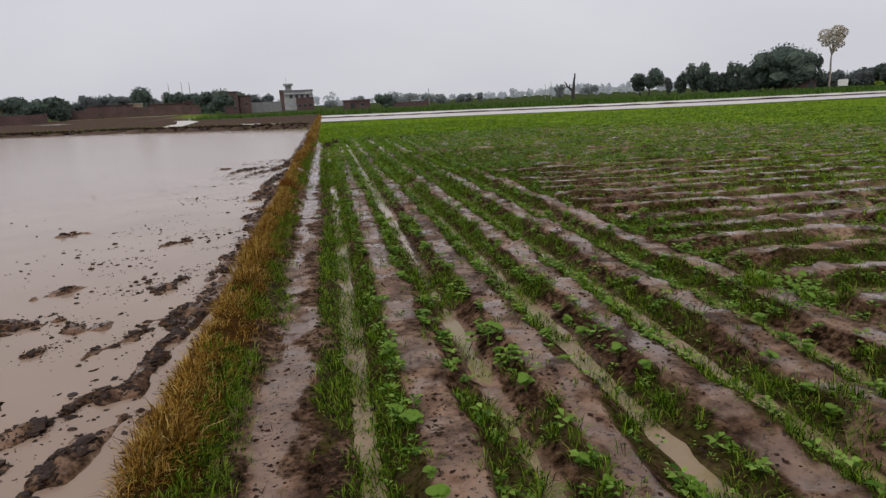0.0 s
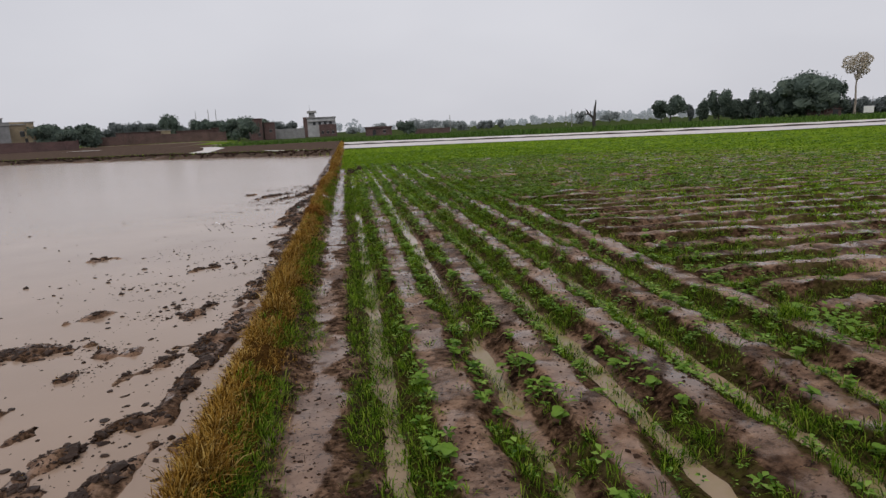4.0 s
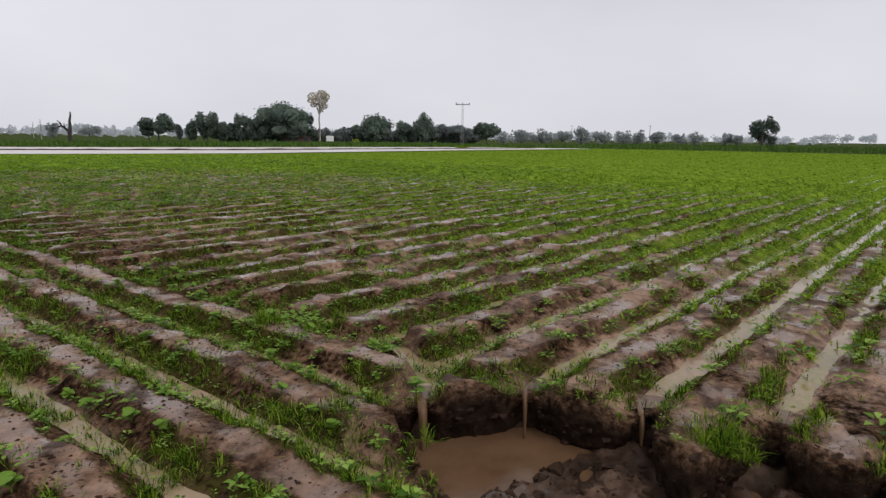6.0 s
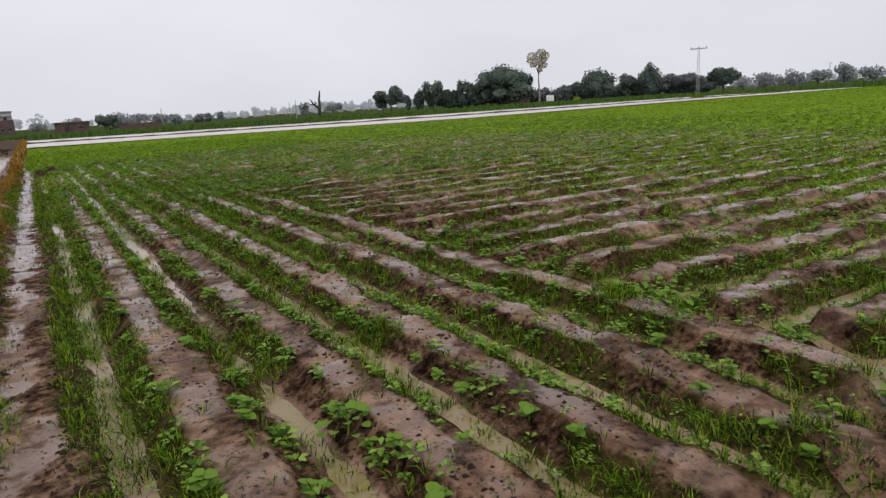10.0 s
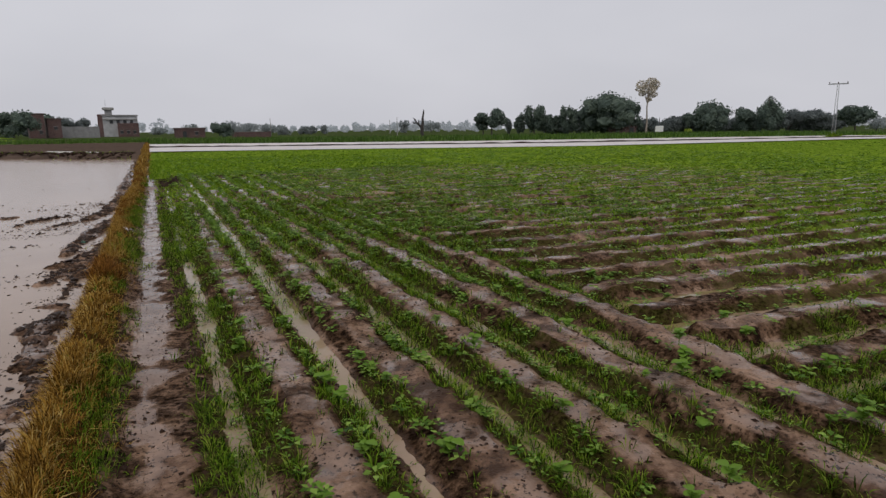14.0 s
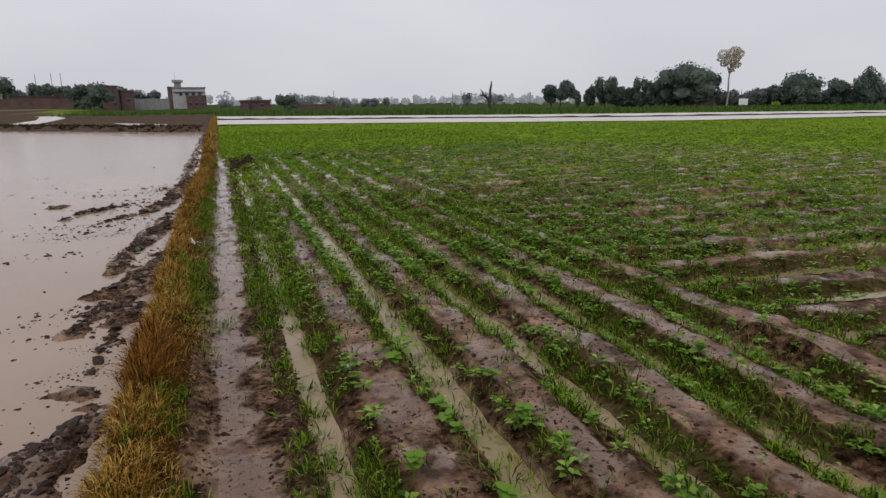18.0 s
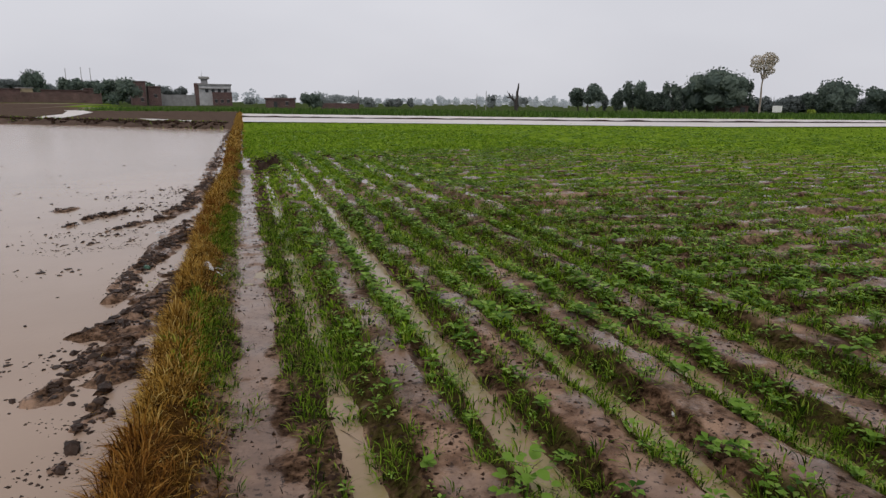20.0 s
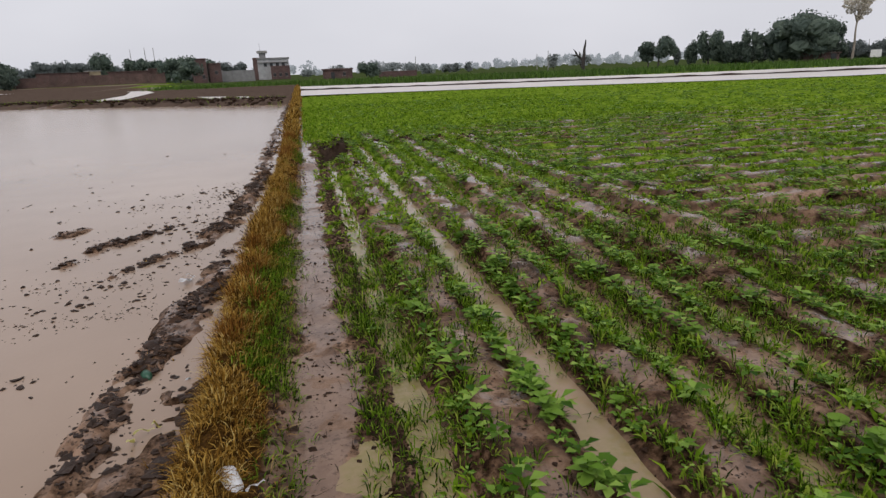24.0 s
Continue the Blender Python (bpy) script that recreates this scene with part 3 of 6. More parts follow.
def grass_chance(x, y):
    """How likely grass is at a place: mats on the sides of the furrows, broken along the row."""
    r, w = rows(x, y)
    v = y + 0.058 * x
    run = np.where(w > 0.5, layered(x / 2.6, v, 0.36, 51, 3), layered(x, y / 2.6, 0.36, 52, 3))
    away = step(5, 14, np.hypot(x - 1, y - 4))
    mat = step(0.40 - 0.13 * away, 0.50 - 0.11 * away, run)
    side = step(0.66 + 0.34 * away, 0.28 + 0.3 * away, r + 0.5 * (soft_noise(x, y, 0.16, 55) - 0.5))
    mid = step(-0.62, -0.85, r + 0.25 * (soft_noise(x, y, 0.2, 57) - 0.5))
    belt = np.exp(-(((x - 1.07 - 0.13 * step(14, 17, y)) / (0.085 + 0.17 * step(14, 17, y))) ** 4)) * step(0.36, 0.47, layered(x, y / 2.2, 0.36, 53, 3)) + 0.8 * np.exp(-(((x - 0.86) / 0.06) ** 2)) * step(0.42, 0.55, layered(x, y, 0.5, 54, 2))
    c = np.clip(side * mat * (1 - mid * np.where((w > 0.5) & (y < 2.8), 0.93, np.where((x < 1.3) & ((y < 14) | (y > 20)), 0.2, 0.28))) + belt + 0.03 + 0.10 * away, 0, 1)
    stripe = np.exp(-(((x - 1.70) / 0.10) ** 2)) * (w < 0.5) * (0.35 + 0.65 * step(7, 11, y))
    c = c * (1 - (0.35 + 0.6 * step(10, 15, y)) * stripe)
    c = np.maximum(c, 0.75 * step(-0.5, -0.8, r) * (x > 2.0) * ((w < 0.5) | (y > 3.2)) * step(0.36, 0.48, layered(x, y / 2.0, 0.5, 60, 3)))
    c = np.maximum(c, 0.75 * step(8, 13, y) * step(0.66, 0.74, x) * (x < 0.95) * step(0.42, 0.52, layered(x, y, 0.6, 59, 3)))
    return c * (inside_gully(x, y) < -0.02) * (x > 0.64) * (trench(x, y) < 0.02)


def spaced(*runs):
    out = [np.array([runs[0][0]], float)]
    for a, b, d in runs:
        out.append(np.linspace(a, b, max(1, int(round((b - a) / d))) + 1)[1:])
    return np.concatenate(out)


GX = np.concatenate([-np.geomspace(4500, 70, 14), spaced((-62, -16, 3.0), (-16, -4, 0.6), (-4, -1.2, 0.08), (-1.2, 6.2, 0.042), (6.2, 9.5, 0.075), (9.5, 16, 0.13), (16, 42, 0.6), (42, 120, 4)), np.geomspace(130, 4500, 14)])
GY = np.concatenate([-np.geomspace(4500, 16, 14), spaced((-12, -3, 0.3), (-3, 9, 0.042), (9, 21, 0.075), (21, 33, 0.12), (33, 64, 0.3), (64, 130, 2)), np.geomspace(140, 4500, 14)])
MX, MY = np.meshgrid(GX, GY)
MZ = land(MX, MY)
nx, ny = len(GX), len(GY)
ii = np.arange(nx * ny).reshape(ny, nx)
quads = np.stack([ii[:-1, :-1], ii[:-1, 1:], ii[1:, 1:], ii[1:, :-1]], -1).reshape(-1, 4)
ground_mesh = mesh_of("ground", np.stack([MX, MY, MZ], -1).reshape(-1, 3), quads, MUD)
dist = np.hypot(MX - 0.6, MY - np.clip(MY, 0, 15))
bear = np.degrees(np.arctan2(MX - 0.8, MY - 0.3))
past = step(pond_far_edge(MX) - 2.5, pond_far_edge(MX) - 1.5, MY) * step(0.3, -0.2, MX)
fallow = past * np.maximum(step(132, 126, MY), step(-10.5, -11.5, bear) * step(232, 226, MY))
ridge, across = rows(MX, MY)
cover = (step(4, 11, dist) * 0.52 + 0.30 * step(12, 28, dist)) * (MX > 0.9) - (0.22 + 0.28 * (1 - across)) * step(0.1, 0.6, ridge) * step(34, 20, dist)
cover = cover + 0.2 * step(17, 25, MY) * (MX > 0.9) * (MX < 14) * step(0.5, 0.0, ridge)
cover = np.maximum(np.clip(cover, 0, 0.78), 0.76 * step(29.6, 31, MY - 0.15 * MX) * step(0.40, 0.5, MX))
cover = np.where((MY > 92) & (MX > 0.3) | (MX > 120), 0.9, cover)
cover = np.where((past > 0.5) & (fallow < 0.5), 0.9, cover)
cover = np.where((MX > 150) | (MY < -60) | (MY > 150) & (fallow < 0.5), 0.9, cover)
cover = np.where((gully(MX, MY) > 0.01) | (np.abs(MX - 1.1) < 0.42) & (np.abs(MY - 26.7) < 2.2), 0.0, cover)
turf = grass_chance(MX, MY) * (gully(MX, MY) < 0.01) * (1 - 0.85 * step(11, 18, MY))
mid_way = 0.48 + 0.20 * (layered(MX * 0, MY, 0.9, 86, 3) - 0.5)
half_way = 0.12 + 0.16 * (layered(MX * 0, MY, 0.6, 87, 3) - 0.5) + 0.30 * (layered(MX, MY, 0.22, 89, 3) - 0.5)
half_way = half_way + 0.06 * step(11.5, 14.5, MY)
slick = step(0.04, -0.04, np.abs(MX - mid_way) - half_way) * (MX < 0.86)
silted = np.maximum(slick * (0.82 + 0.17 * np.maximum(step(0.38, 0.6, layered(MX, MY / 1.6, 0.5, 88, 3)), step(11.5, 14.5, MY))), 0.36 * (MX > 0.2) * (MX < 0.9))
silted = np.maximum(silted, 0.86 * step(0.028, 0.006, MZ - WATER) * (MX > 0.82))
silted = np.maximum(silted, step(0.05, 0.75, ridge + 0.6 * (layered(MX, MY, 0.22, 12, 3) - 0.5) + 0.9 * (layered(MX, MY, 0.42, 82, 3) - 0.5)) * (0.48 - 0.12 * across + 0.40 * step(0.32, 0.52, layered(MX, MY, 0.5, 81, 3))) * (MX > 0.9))
silted = np.maximum(silted, 0.90 * step(3.0, 7, dist) * step(0.32, 0.48, layered(MX, MY, 0.55, 83, 3)) * step(-0.9, -0.3, ridge) * (MX > 0.9))
silted = np.maximum(silted, (0.40 + 0.45 * step(0.45, 0.6, layered(MX, MY / 1.5, 0.3, 90, 3))) * (MX < -0.3))
wetted = np.maximum(slick * np.maximum(step(0.34, 0.54, layered(MX, MY / 2.0, 0.5, 85, 3)), step(11.5, 14.5, MY)), (MX < -0.3) * 0.8)
wetted = np.maximum(wetted, (1 - 0.6 * across) * (0.35 + 0.25 * step(5, 11, dist)) * step(0.4, 0.8, ridge) * (MX > 0.9))
thatch_shade = step(0.26, 0.14, np.abs(MX - bund_line(MY) - 0.02)) * (MY < 97)
# the gully's depths and the pit's headwall are darkened as if in shade
for key, values in (("cover", cover), ("plough", fallow), ("subsoil_shade", np.maximum(step(-0.12, -0.25, MZ) * (gully(MX, MY) > 0.08) * (1 - 0.2 * step(GULLY_WATER - 0.01, GULLY_WATER + 0.05, MZ) * (MX > 3)), 0.9 * (np.abs(MX - 1.12) < 0.34) * (np.abs(MY - 28.5) < 0.35))), ("silt", silted), ("turf", turf), ("wet", wetted), ("thatch_shade", thatch_shade)):
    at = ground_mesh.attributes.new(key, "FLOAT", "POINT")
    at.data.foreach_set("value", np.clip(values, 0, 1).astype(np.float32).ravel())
ground = tagged(new("ground", ground_mesh), "rain-soaked brown farmland with ridged rows and a washed-out gully", "ground", kind="structure")


def water_sheet(name, level, keep, mat, label, lift=0.006, land_z=None):
    """Water that fills the land up to a level wherever keep holds."""
    low = sink(MX, MY)
    q = (MZ if land_z is None else land_z) + low
    cell = np.minimum.reduce([q[:-1, :-1], q[:-1, 1:], q[1:, 1:], q[1:, :-1]])
    cx, cy = np.meshgrid((GX[:-1] + GX[1:]) / 2, (GY[:-1] + GY[1:]) / 2)
    use = (cell < level + lift) & keep(cx, cy)
    f = quads[use.ravel()]
    ids, inv = np.unique(f.ravel(), return_inverse=True)
    v = np.stack([MX.ravel()[ids], MY.ravel()[ids], level - low.ravel()[ids]], -1)
    return tagged(new(name, mesh_of(name, v, inv.reshape(-1, 4), mat)), label, "water", kind="structure")


water_sheet("furrow_water", WATER, lambda x, y: (x > 0.25) & (inside_gully(x, y) < -0.2) & (trench(x, y) < 0.05) & ((x > 2) | (y < 28.4)) & (y < 29.3) & ((x < 26) | (y < 6) & (x < 70)) & (y > -14), FURROW, "muddy rain water standing in the furrows", land_z=land_whole(MX, MY))
water_sheet("gully_water", GULLY_WATER, lambda x, y: (x > 0.3) & (gully(x, y) > 0.3), GULLY, "brown run-off water in the bottom of the gully")


def flat_polygon(name, ring, z, mat, label, category="water"):
    bm = bmesh.new()
    bm.faces.new([bm.verts.new((*outward(x, y), EYE[2] + (z - EYE[2]) * float(reach(x, y)))) for x, y in ring])
    bmesh.ops.triangulate(bm, faces=bm.faces[:])
    me = bpy.data.meshes.new(name)
    bm.to_mesh(me)
    bm.free()
    me.materials.append(mat)
    return tagged(new(name, me), label, category, kind="structure")


pond = bmesh.new()
pond.faces.new([pond.verts.new(p) for p in ((-900, -200, LOW_WATER), (0.02, -200, LOW_WATER), (0.02, 60.6, LOW_WATER), (-40, 86, LOW_WATER), (-300, 194, LOW_WATER), (-900, 194, LOW_WATER))])
pond_mesh = bpy.data.meshes.new("pond_water")
pond.to_mesh(pond_mesh)
pond.free()
pond_mesh.materials.append(POND)
tagged(new("pond_water", pond_mesh), "still silty pink-brown flood water over a ploughed field", "water", kind="structure")
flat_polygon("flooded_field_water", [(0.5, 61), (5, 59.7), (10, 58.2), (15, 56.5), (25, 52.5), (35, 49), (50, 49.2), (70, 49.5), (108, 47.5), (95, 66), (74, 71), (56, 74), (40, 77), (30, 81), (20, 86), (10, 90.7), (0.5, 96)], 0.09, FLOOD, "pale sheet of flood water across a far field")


def low_bank(name, line, half, high, label):
    """A low uneven bank of soil along a line."""
    pts = np.array(line, float)
    seg = np.r_[0, np.cumsum(np.hypot(*np.diff(pts, axis=0).T))]
    q = np.linspace(0, seg[-1], int(seg[-1] / 0.35))
    px, py = outward(np.interp(q, seg, pts[:, 0]), np.interp(q, seg, pts[:, 1]))
    base = EYE[2] + (0.09 - EYE[2]) * reach(px, py)
    rings = []
    for o, hgt in ((-1, -0.1), (-0.6, 0.5), (0, 1), (0.6, 0.5), (1, -0.1)):
        rings.append(np.stack([px, py + o * half * (0.7 + 0.6 * soft_noise(q, q, 1.5, 97)), base + high * hgt * (0.3 + 1.1 * layered(q, q * 0, 1.6, 98, 3))], -1))
    idx = np.arange(5 * len(q)).reshape(5, len(q))
    f = np.stack([idx[:-1, :-1], idx[:-1, 1:], idx[1:, 1:], idx[1:, :-1]], -1).reshape(-1, 4)
    return tagged(new(name, mesh_of(name, np.concatenate(rings), f, CLOD)), label, "soil", kind="structure")


low_bank("low_bank", [(0.5, 76), (8, 73), (14, 70.7), (20, 68.5), (30, 64), (40, 60.5), (54, 59), (70, 58), (98, 54.5)], 0.5, 0.15, "thin dark soil bank just above the flood water")
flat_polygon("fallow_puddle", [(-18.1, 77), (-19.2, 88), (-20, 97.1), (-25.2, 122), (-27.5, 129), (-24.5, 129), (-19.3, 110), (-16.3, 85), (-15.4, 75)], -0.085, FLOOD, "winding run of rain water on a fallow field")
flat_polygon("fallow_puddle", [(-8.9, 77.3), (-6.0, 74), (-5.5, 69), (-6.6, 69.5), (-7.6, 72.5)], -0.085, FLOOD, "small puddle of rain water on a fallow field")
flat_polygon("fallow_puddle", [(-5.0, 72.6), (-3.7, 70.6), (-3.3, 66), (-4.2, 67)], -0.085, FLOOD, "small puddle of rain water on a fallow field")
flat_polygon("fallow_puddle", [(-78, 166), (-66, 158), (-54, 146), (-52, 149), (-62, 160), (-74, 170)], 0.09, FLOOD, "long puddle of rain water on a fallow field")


# ---------------------------------------------------------------- grass, straw and crops
def blades(name, px, py, height, width, mat, label, category, bend=0.5, lift=0.0, pz=None):
    """Many bent grass blades as one piece of stuff."""
    n = len(px)
    pz = land(px, py) - 0.01 + lift if pz is None else pz
    turn, lean = rng.uniform(0, 2 * np.pi, n), np.abs(rng.normal(0, bend, n)) * height
    side = rng.uniform(0, 2 * np.pi, n)
    wx, wy = np.cos(side) * width / 2, np.sin(side) * width / 2
    lx, ly = np.cos(turn) * lean, np.sin(turn) * lean
    rise = np.sqrt(np.maximum(height**2 - lean**2, (0.25 * height) ** 2))
    v = np.empty((n, 5, 3))
    v[:, 0] = np.stack([px - wx, py - wy, pz], -1)
    v[:, 1] = np.stack([px + wx, py + wy, pz], -1)
    mx, my, mz = px + lx * 0.35, py + ly * 0.35, pz + rise * 0.6
    v[:, 2] = np.stack([mx + wx * 0.8, my + wy * 0.8, mz], -1)
    v[:, 3] = np.stack([mx - wx * 0.8, my - wy * 0.8, mz], -1)
    v[:, 4] = np.stack([px + lx, py + ly, pz + rise], -1)
    base = np.arange(n)[:, None] * 5
    f = np.concatenate([base + (0, 1, 2), base + (0, 2, 3), base + (3, 2, 4)]).reshape(-1, 3)
    return tagged(new(name, mesh_of(name, v.reshape(-1, 3), f, mat, False)), label, category, kind="stuff")


def scatter(x0, x1, y0, y1, n):
    return rng.uniform(x0, x1, n), rng.uniform(y0, y1, n)


def pick(x, y, chance):
    k = rng.uniform(0, 1, len(x)) < chance
    return x[k], y[k]


def tufted(x, y, per, spread):
    """Several blades round each place."""
    spread = np.repeat(spread * rng.uniform(0.4, 1.8, len(x)), per)
    x, y = np.repeat(x, per), np.repeat(y, per)
    return x + rng.normal(0, 1, len(x)) * spread, y + rng.normal(0, 1, len(y)) * spread


def tufts(name, cx, cy, per, low, high, width, mat, label, category, spread=0.018, flat=(0.15, 1.05), pz=None):
    """Grass tufts: blades that rise from one root, splay outwards and droop at their tips."""
    n = len(cx) * per
    size = np.repeat(rng.uniform(low, high, len(cx)), per)
    turn = rng.uniform(0, 2 * np.pi, n)
    rad = np.abs(rng.normal(0, 1, n)) * spread
    px, py = np.repeat(cx, per) + rad * np.cos(turn), np.repeat(cy, per) + rad * np.sin(turn)
    pz = np.repeat(land_whole(cx, cy) - 0.012 if pz is None else pz, per)
    turn = turn + rng.normal(0, 0.5, n)
    lean = rng.uniform(*flat, n)
    length = size * rng.uniform(0.55, 1.15, n)
    out, up = length * np.sin(lean), length * np.cos(lean)
    drop = length * rng.uniform(0.0, 0.35, n) * lean
    ca, sa = np.cos(turn), np.sin(turn)
    twist = rng.normal(0, 0.6, n)
    wx, wy = -np.sin(turn + twist) * width / 2, np.cos(turn + twist) * width / 2
    w = rng.uniform(0.7, 1.3, n)
    wx, wy = wx * w, wy * w
    v = np.empty((n, 4, 3))
    mx, my, mz = px + ca * out * 0.45, py + sa * out * 0.45, pz + up * 0.66
    v[:, 0] = np.stack([px, py, pz], -1)
    v[:, 1] = np.stack([mx + wx, my + wy, mz], -1)
    v[:, 2] = np.stack([mx - wx, my - wy, mz], -1)
    v[:, 3] = np.stack([px + ca * out * 1.15, py + sa * out * 1.15, pz + np.maximum(up - drop, 0.012)], -1)
    base = np.arange(n)[:, None] * 4
    f = np.concatenate([base + (0, 1, 2), base + (2, 1, 3)]).reshape(-1, 3)
    return tagged(new(name, mesh_of(name, v.reshape(-1, 3), f, mat, False)), label, category, kind="stuff")


def mats(x0, x1, y0, y1, per_metre, keep, per, low, high, width, label, power=1.0, mat=None, flat=(0.15, 1.05)):
    x, y = scatter(x0, x1, y0, y1, int((x1 - x0) * (y1 - y0) * per_metre))
    k = keep(x, y)
    x, y = x[k], y[k]
    x, y = pick(x, y, grass_chance(x, y) ** power)
    k = soft_noise(x, y, 0.22, 58) > 0.25
    tufts("green_grass", x[k], y[k], per, low, high, width, mat or GRASS, label, "grass", 0.018, flat, np.maximum(land_whole(x[k], y[k]) - 0.012, WATER - 0.022))


mats(0.64, 6.2, 0.6, 8.5, 440, lambda x, y: x + y > 2.3, 11, 0.035, 0.115, 0.0056, "mats of wet green grass on the sides of the furrows")
mats(0.64, 8.0, 8.5, 20, 360, lambda x, y: x < 4 + 0.25 * (y - 8), 9, 0.035, 0.115, 0.0074, "mats of wet green grass on the sides of the furrows")
mats(4.4, 8.5, -2.6, 0.6, 330, lambda x, y: x == x, 9, 0.04, 0.12, 0.0078, "mats of wet green grass on the ridges beyond the gully")
mats(4.4, 17, -8, 20, 175, lambda x, y: ((x > 6.2) | (y < 0.6)) & ((x > 8.5) | (y < -2.6) | (y > 0.6)) & ((y < 8.5) | (x > 4 + 0.25 * (y - 8))), 5, 0.04, 0.11, 0.021, "mats of brightened green grass between the ridges", 0.8, BRIGHT_GRASS, (0.4, 1.35))
mats(0.64, 30, 20, 34, 62, lambda x, y: x == x, 6, 0.05, 0.12, 0.034, "mats of brightened green grass on far rows", 0.7, BRIGHT_GRASS, (0.5, 1.4))
mats(17, 30, -12, 20, 58, lambda x, y: x == x, 6, 0.05, 0.12, 0.034, "mats of brightened green grass on far rows", 0.7, BRIGHT_GRASS, (0.5, 1.4))
x, y = scatter(0.9, 46, -20, 60, 27000)
x, y = pick(x, y, ((x > 30) | (y > 34) | (y < -12)) * (0.5 + 0.5 * grass_chance(x, y)) * ((y > 3) | (rows(x, y)[0] > -0.6)))
tufts("green_grass", x, y, 3, 0.05, 0.12, 0.08, BRIGHT_GRASS, "light green grass and seedlings on far rows", "grass", 0.05, (0.5, 1.4))
x, y = scatter(0.9, 116, -40, 62, 26000)
x, y = pick(x, y, ((x > 46) | (y < -20) | (y > 42)) * (y < np.interp(x, (0.5, 15, 35, 70, 116), (60, 55.5, 48, 48, 46))) * 1.0)
k = (y > 5) | (y < -14) | (rows(x, y)[0] > -0.6) | (x > 70)
x, y = outward(x[k], y[k])
tufts("green_grass", x, y, 3, 0.07, 0.13, 0.14, BRIGHT_GRASS, "light green grass and seedlings on far rows", "grass", 0.1, (0.5, 1.4))

# longer drooping clumps along the furrows beside the way
x, y = scatter(0.72, 4.6, 1.4, 21, 30000)
x, y = pick(x, y, step(0.48, 0.62, layered(x, y / 1.6, 0.30, 50, 3)) * step(0.45, 0.1, rows(x, y)[0]) * (inside_gully(x, y) < -0.05) * (0.45 + 0.55 * step(1.3, 1.0, x)) * 0.75)
tufts("green_grass", x, y, 9, 0.06, 0.15, 0.0046, GRASS, "long drooping wet grass in clumps along the furrows", "grass", 0.02, (0.2, 1.25), np.maximum(land_whole(x, y) - 0.012, WATER - 0.022))

# lush grass beyond the cross bund and on the rows before it
x, y = scatter(0.42, 13, 29.6, 47, 7000)
tufts("green_grass", x, y, 6, 0.06, 0.14, 0.03, BRIGHT_GRASS, "lush low grass beyond the cross bund", "grass", 0.03, (0.3, 1.3))
x, y = scatter(0.9, 12, 14, 29, 10500)
x, y = pick(x, y, (trench(x, y) < 0.02) * (0.2 + 0.8 * grass_chance(x, y)) * (0.15 + 0.85 * step(0.7, 0.2, rows(x, y)[0])))
tufts("green_grass", x, y, 7, 0.05, 0.12, 0.020, BRIGHT_GRASS, "light green grass along the rows", "grass", 0.025, (0.3, 1.3))

# dry grass on the bund
x, y = rng.normal(0.01, 0.06, 6400), rng.uniform(1.0, 31, 6400)
x, y = pick(x, y, step(-0.22, -0.16, x) * step(0.19, 0.13, x) * step(0.26, 0.42, layered(x, y, 0.26, 61, 2)))
x = x + bund_line(y) + 0.16 * (layered(x * 0, y, 0.55, 63, 3) - 0.5)
k = layered(x, y, 0.45, 64, 2) > 0.5
rusty = layered(x, y, 1.3, 65, 3) > 0.54
tufts("dry_bund_grass", x[k & rusty], y[k & rusty], 17, 0.08, 0.19, 0.0052, RUST, "rust-brown dry grass standing in clumps on the bund", "dry grass", 0.026, (0.1, 1.1))
k2 = k & ~rusty
tufts("dry_bund_grass", x[k2], y[k2], 17, 0.08, 0.19, 0.0052, STRAW, "long golden dry grass standing in clumps on the bund", "dry grass", 0.026, (0.1, 1.1))
x, y = x[~k], y[~k]
tufts("dry_bund_grass", x, y, 15, 0.04, 0.12, 0.0052, STRAW, "golden brown dry grass along the top of the bund", "dry grass", 0.022, (0.15, 1.3))
x, y = rng.normal(-0.075, 0.03, 2600), rng.uniform(1.0, 31, 2600)
x = x + bund_line(y)
tufts("dry_bund_grass", x, y, 16, 0.04, 0.11, 0.004, STRAW, "dry grass hanging down the bund's wet side", "dry grass", 0.02, (0.6, 1.5))
x, y = rng.normal(0.0, 0.10, 4200), rng.uniform(31, 96, 4200)
x = x + bund_line(y)
tufts("dry_bund_grass", x, y, 6, 0.14, 0.30, 0.028, STRAW, "golden brown dry grass along the top of the bund", "dry grass", 0.05)
x, y = rng.normal(0.19, 0.09, 5200), rng.uniform(0.8, 31, 5200)
x, y = pick(x, y, step(0.42, 0.56, layered(x, y, 0.8, 62, 3)) * step(0.44, 0.32, x) * step(-0.05, 0.06, x))
x = x + 0.7 * bund_line(y)
tufts("green_grass", x, y, 12, 0.04, 0.12, 0.0048, GRASS, "short yellow-green grass at the foot of the bund", "grass", 0.02)
x, y = rng.uniform(0.14, 0.60, 9000), rng.uniform(0.8, 28, 9000)
x, y = pick(x, y, step(0.50, 0.62, layered(x, y, 0.9, 56, 3)) * step(0.05, -0.05, x - 0.16 - 0.42 * layered(x * 0, y, 1.1, 74, 3)) * (0.3 + 0.7 * step(0.4, 0.6, layered(x, y, 0.18, 75, 2))))
tufts("green_grass", x, y, 9, 0.025, 0.085, 0.0055, GRASS, "short grass creeping from the bund on to the track", "grass", 0.022, (0.3, 1.3))
x, y = rng.normal(0.17, 0.06, 1500), rng.uniform(0.8, 31, 1500)
x = x + bund_line(y)
tufts("dry_bund_grass", x, y, 12, 0.04, 0.10, 0.004, STRAW, "thin dry stalks on the side of the bund", "dry grass", 0.03, (0.4, 1.4))

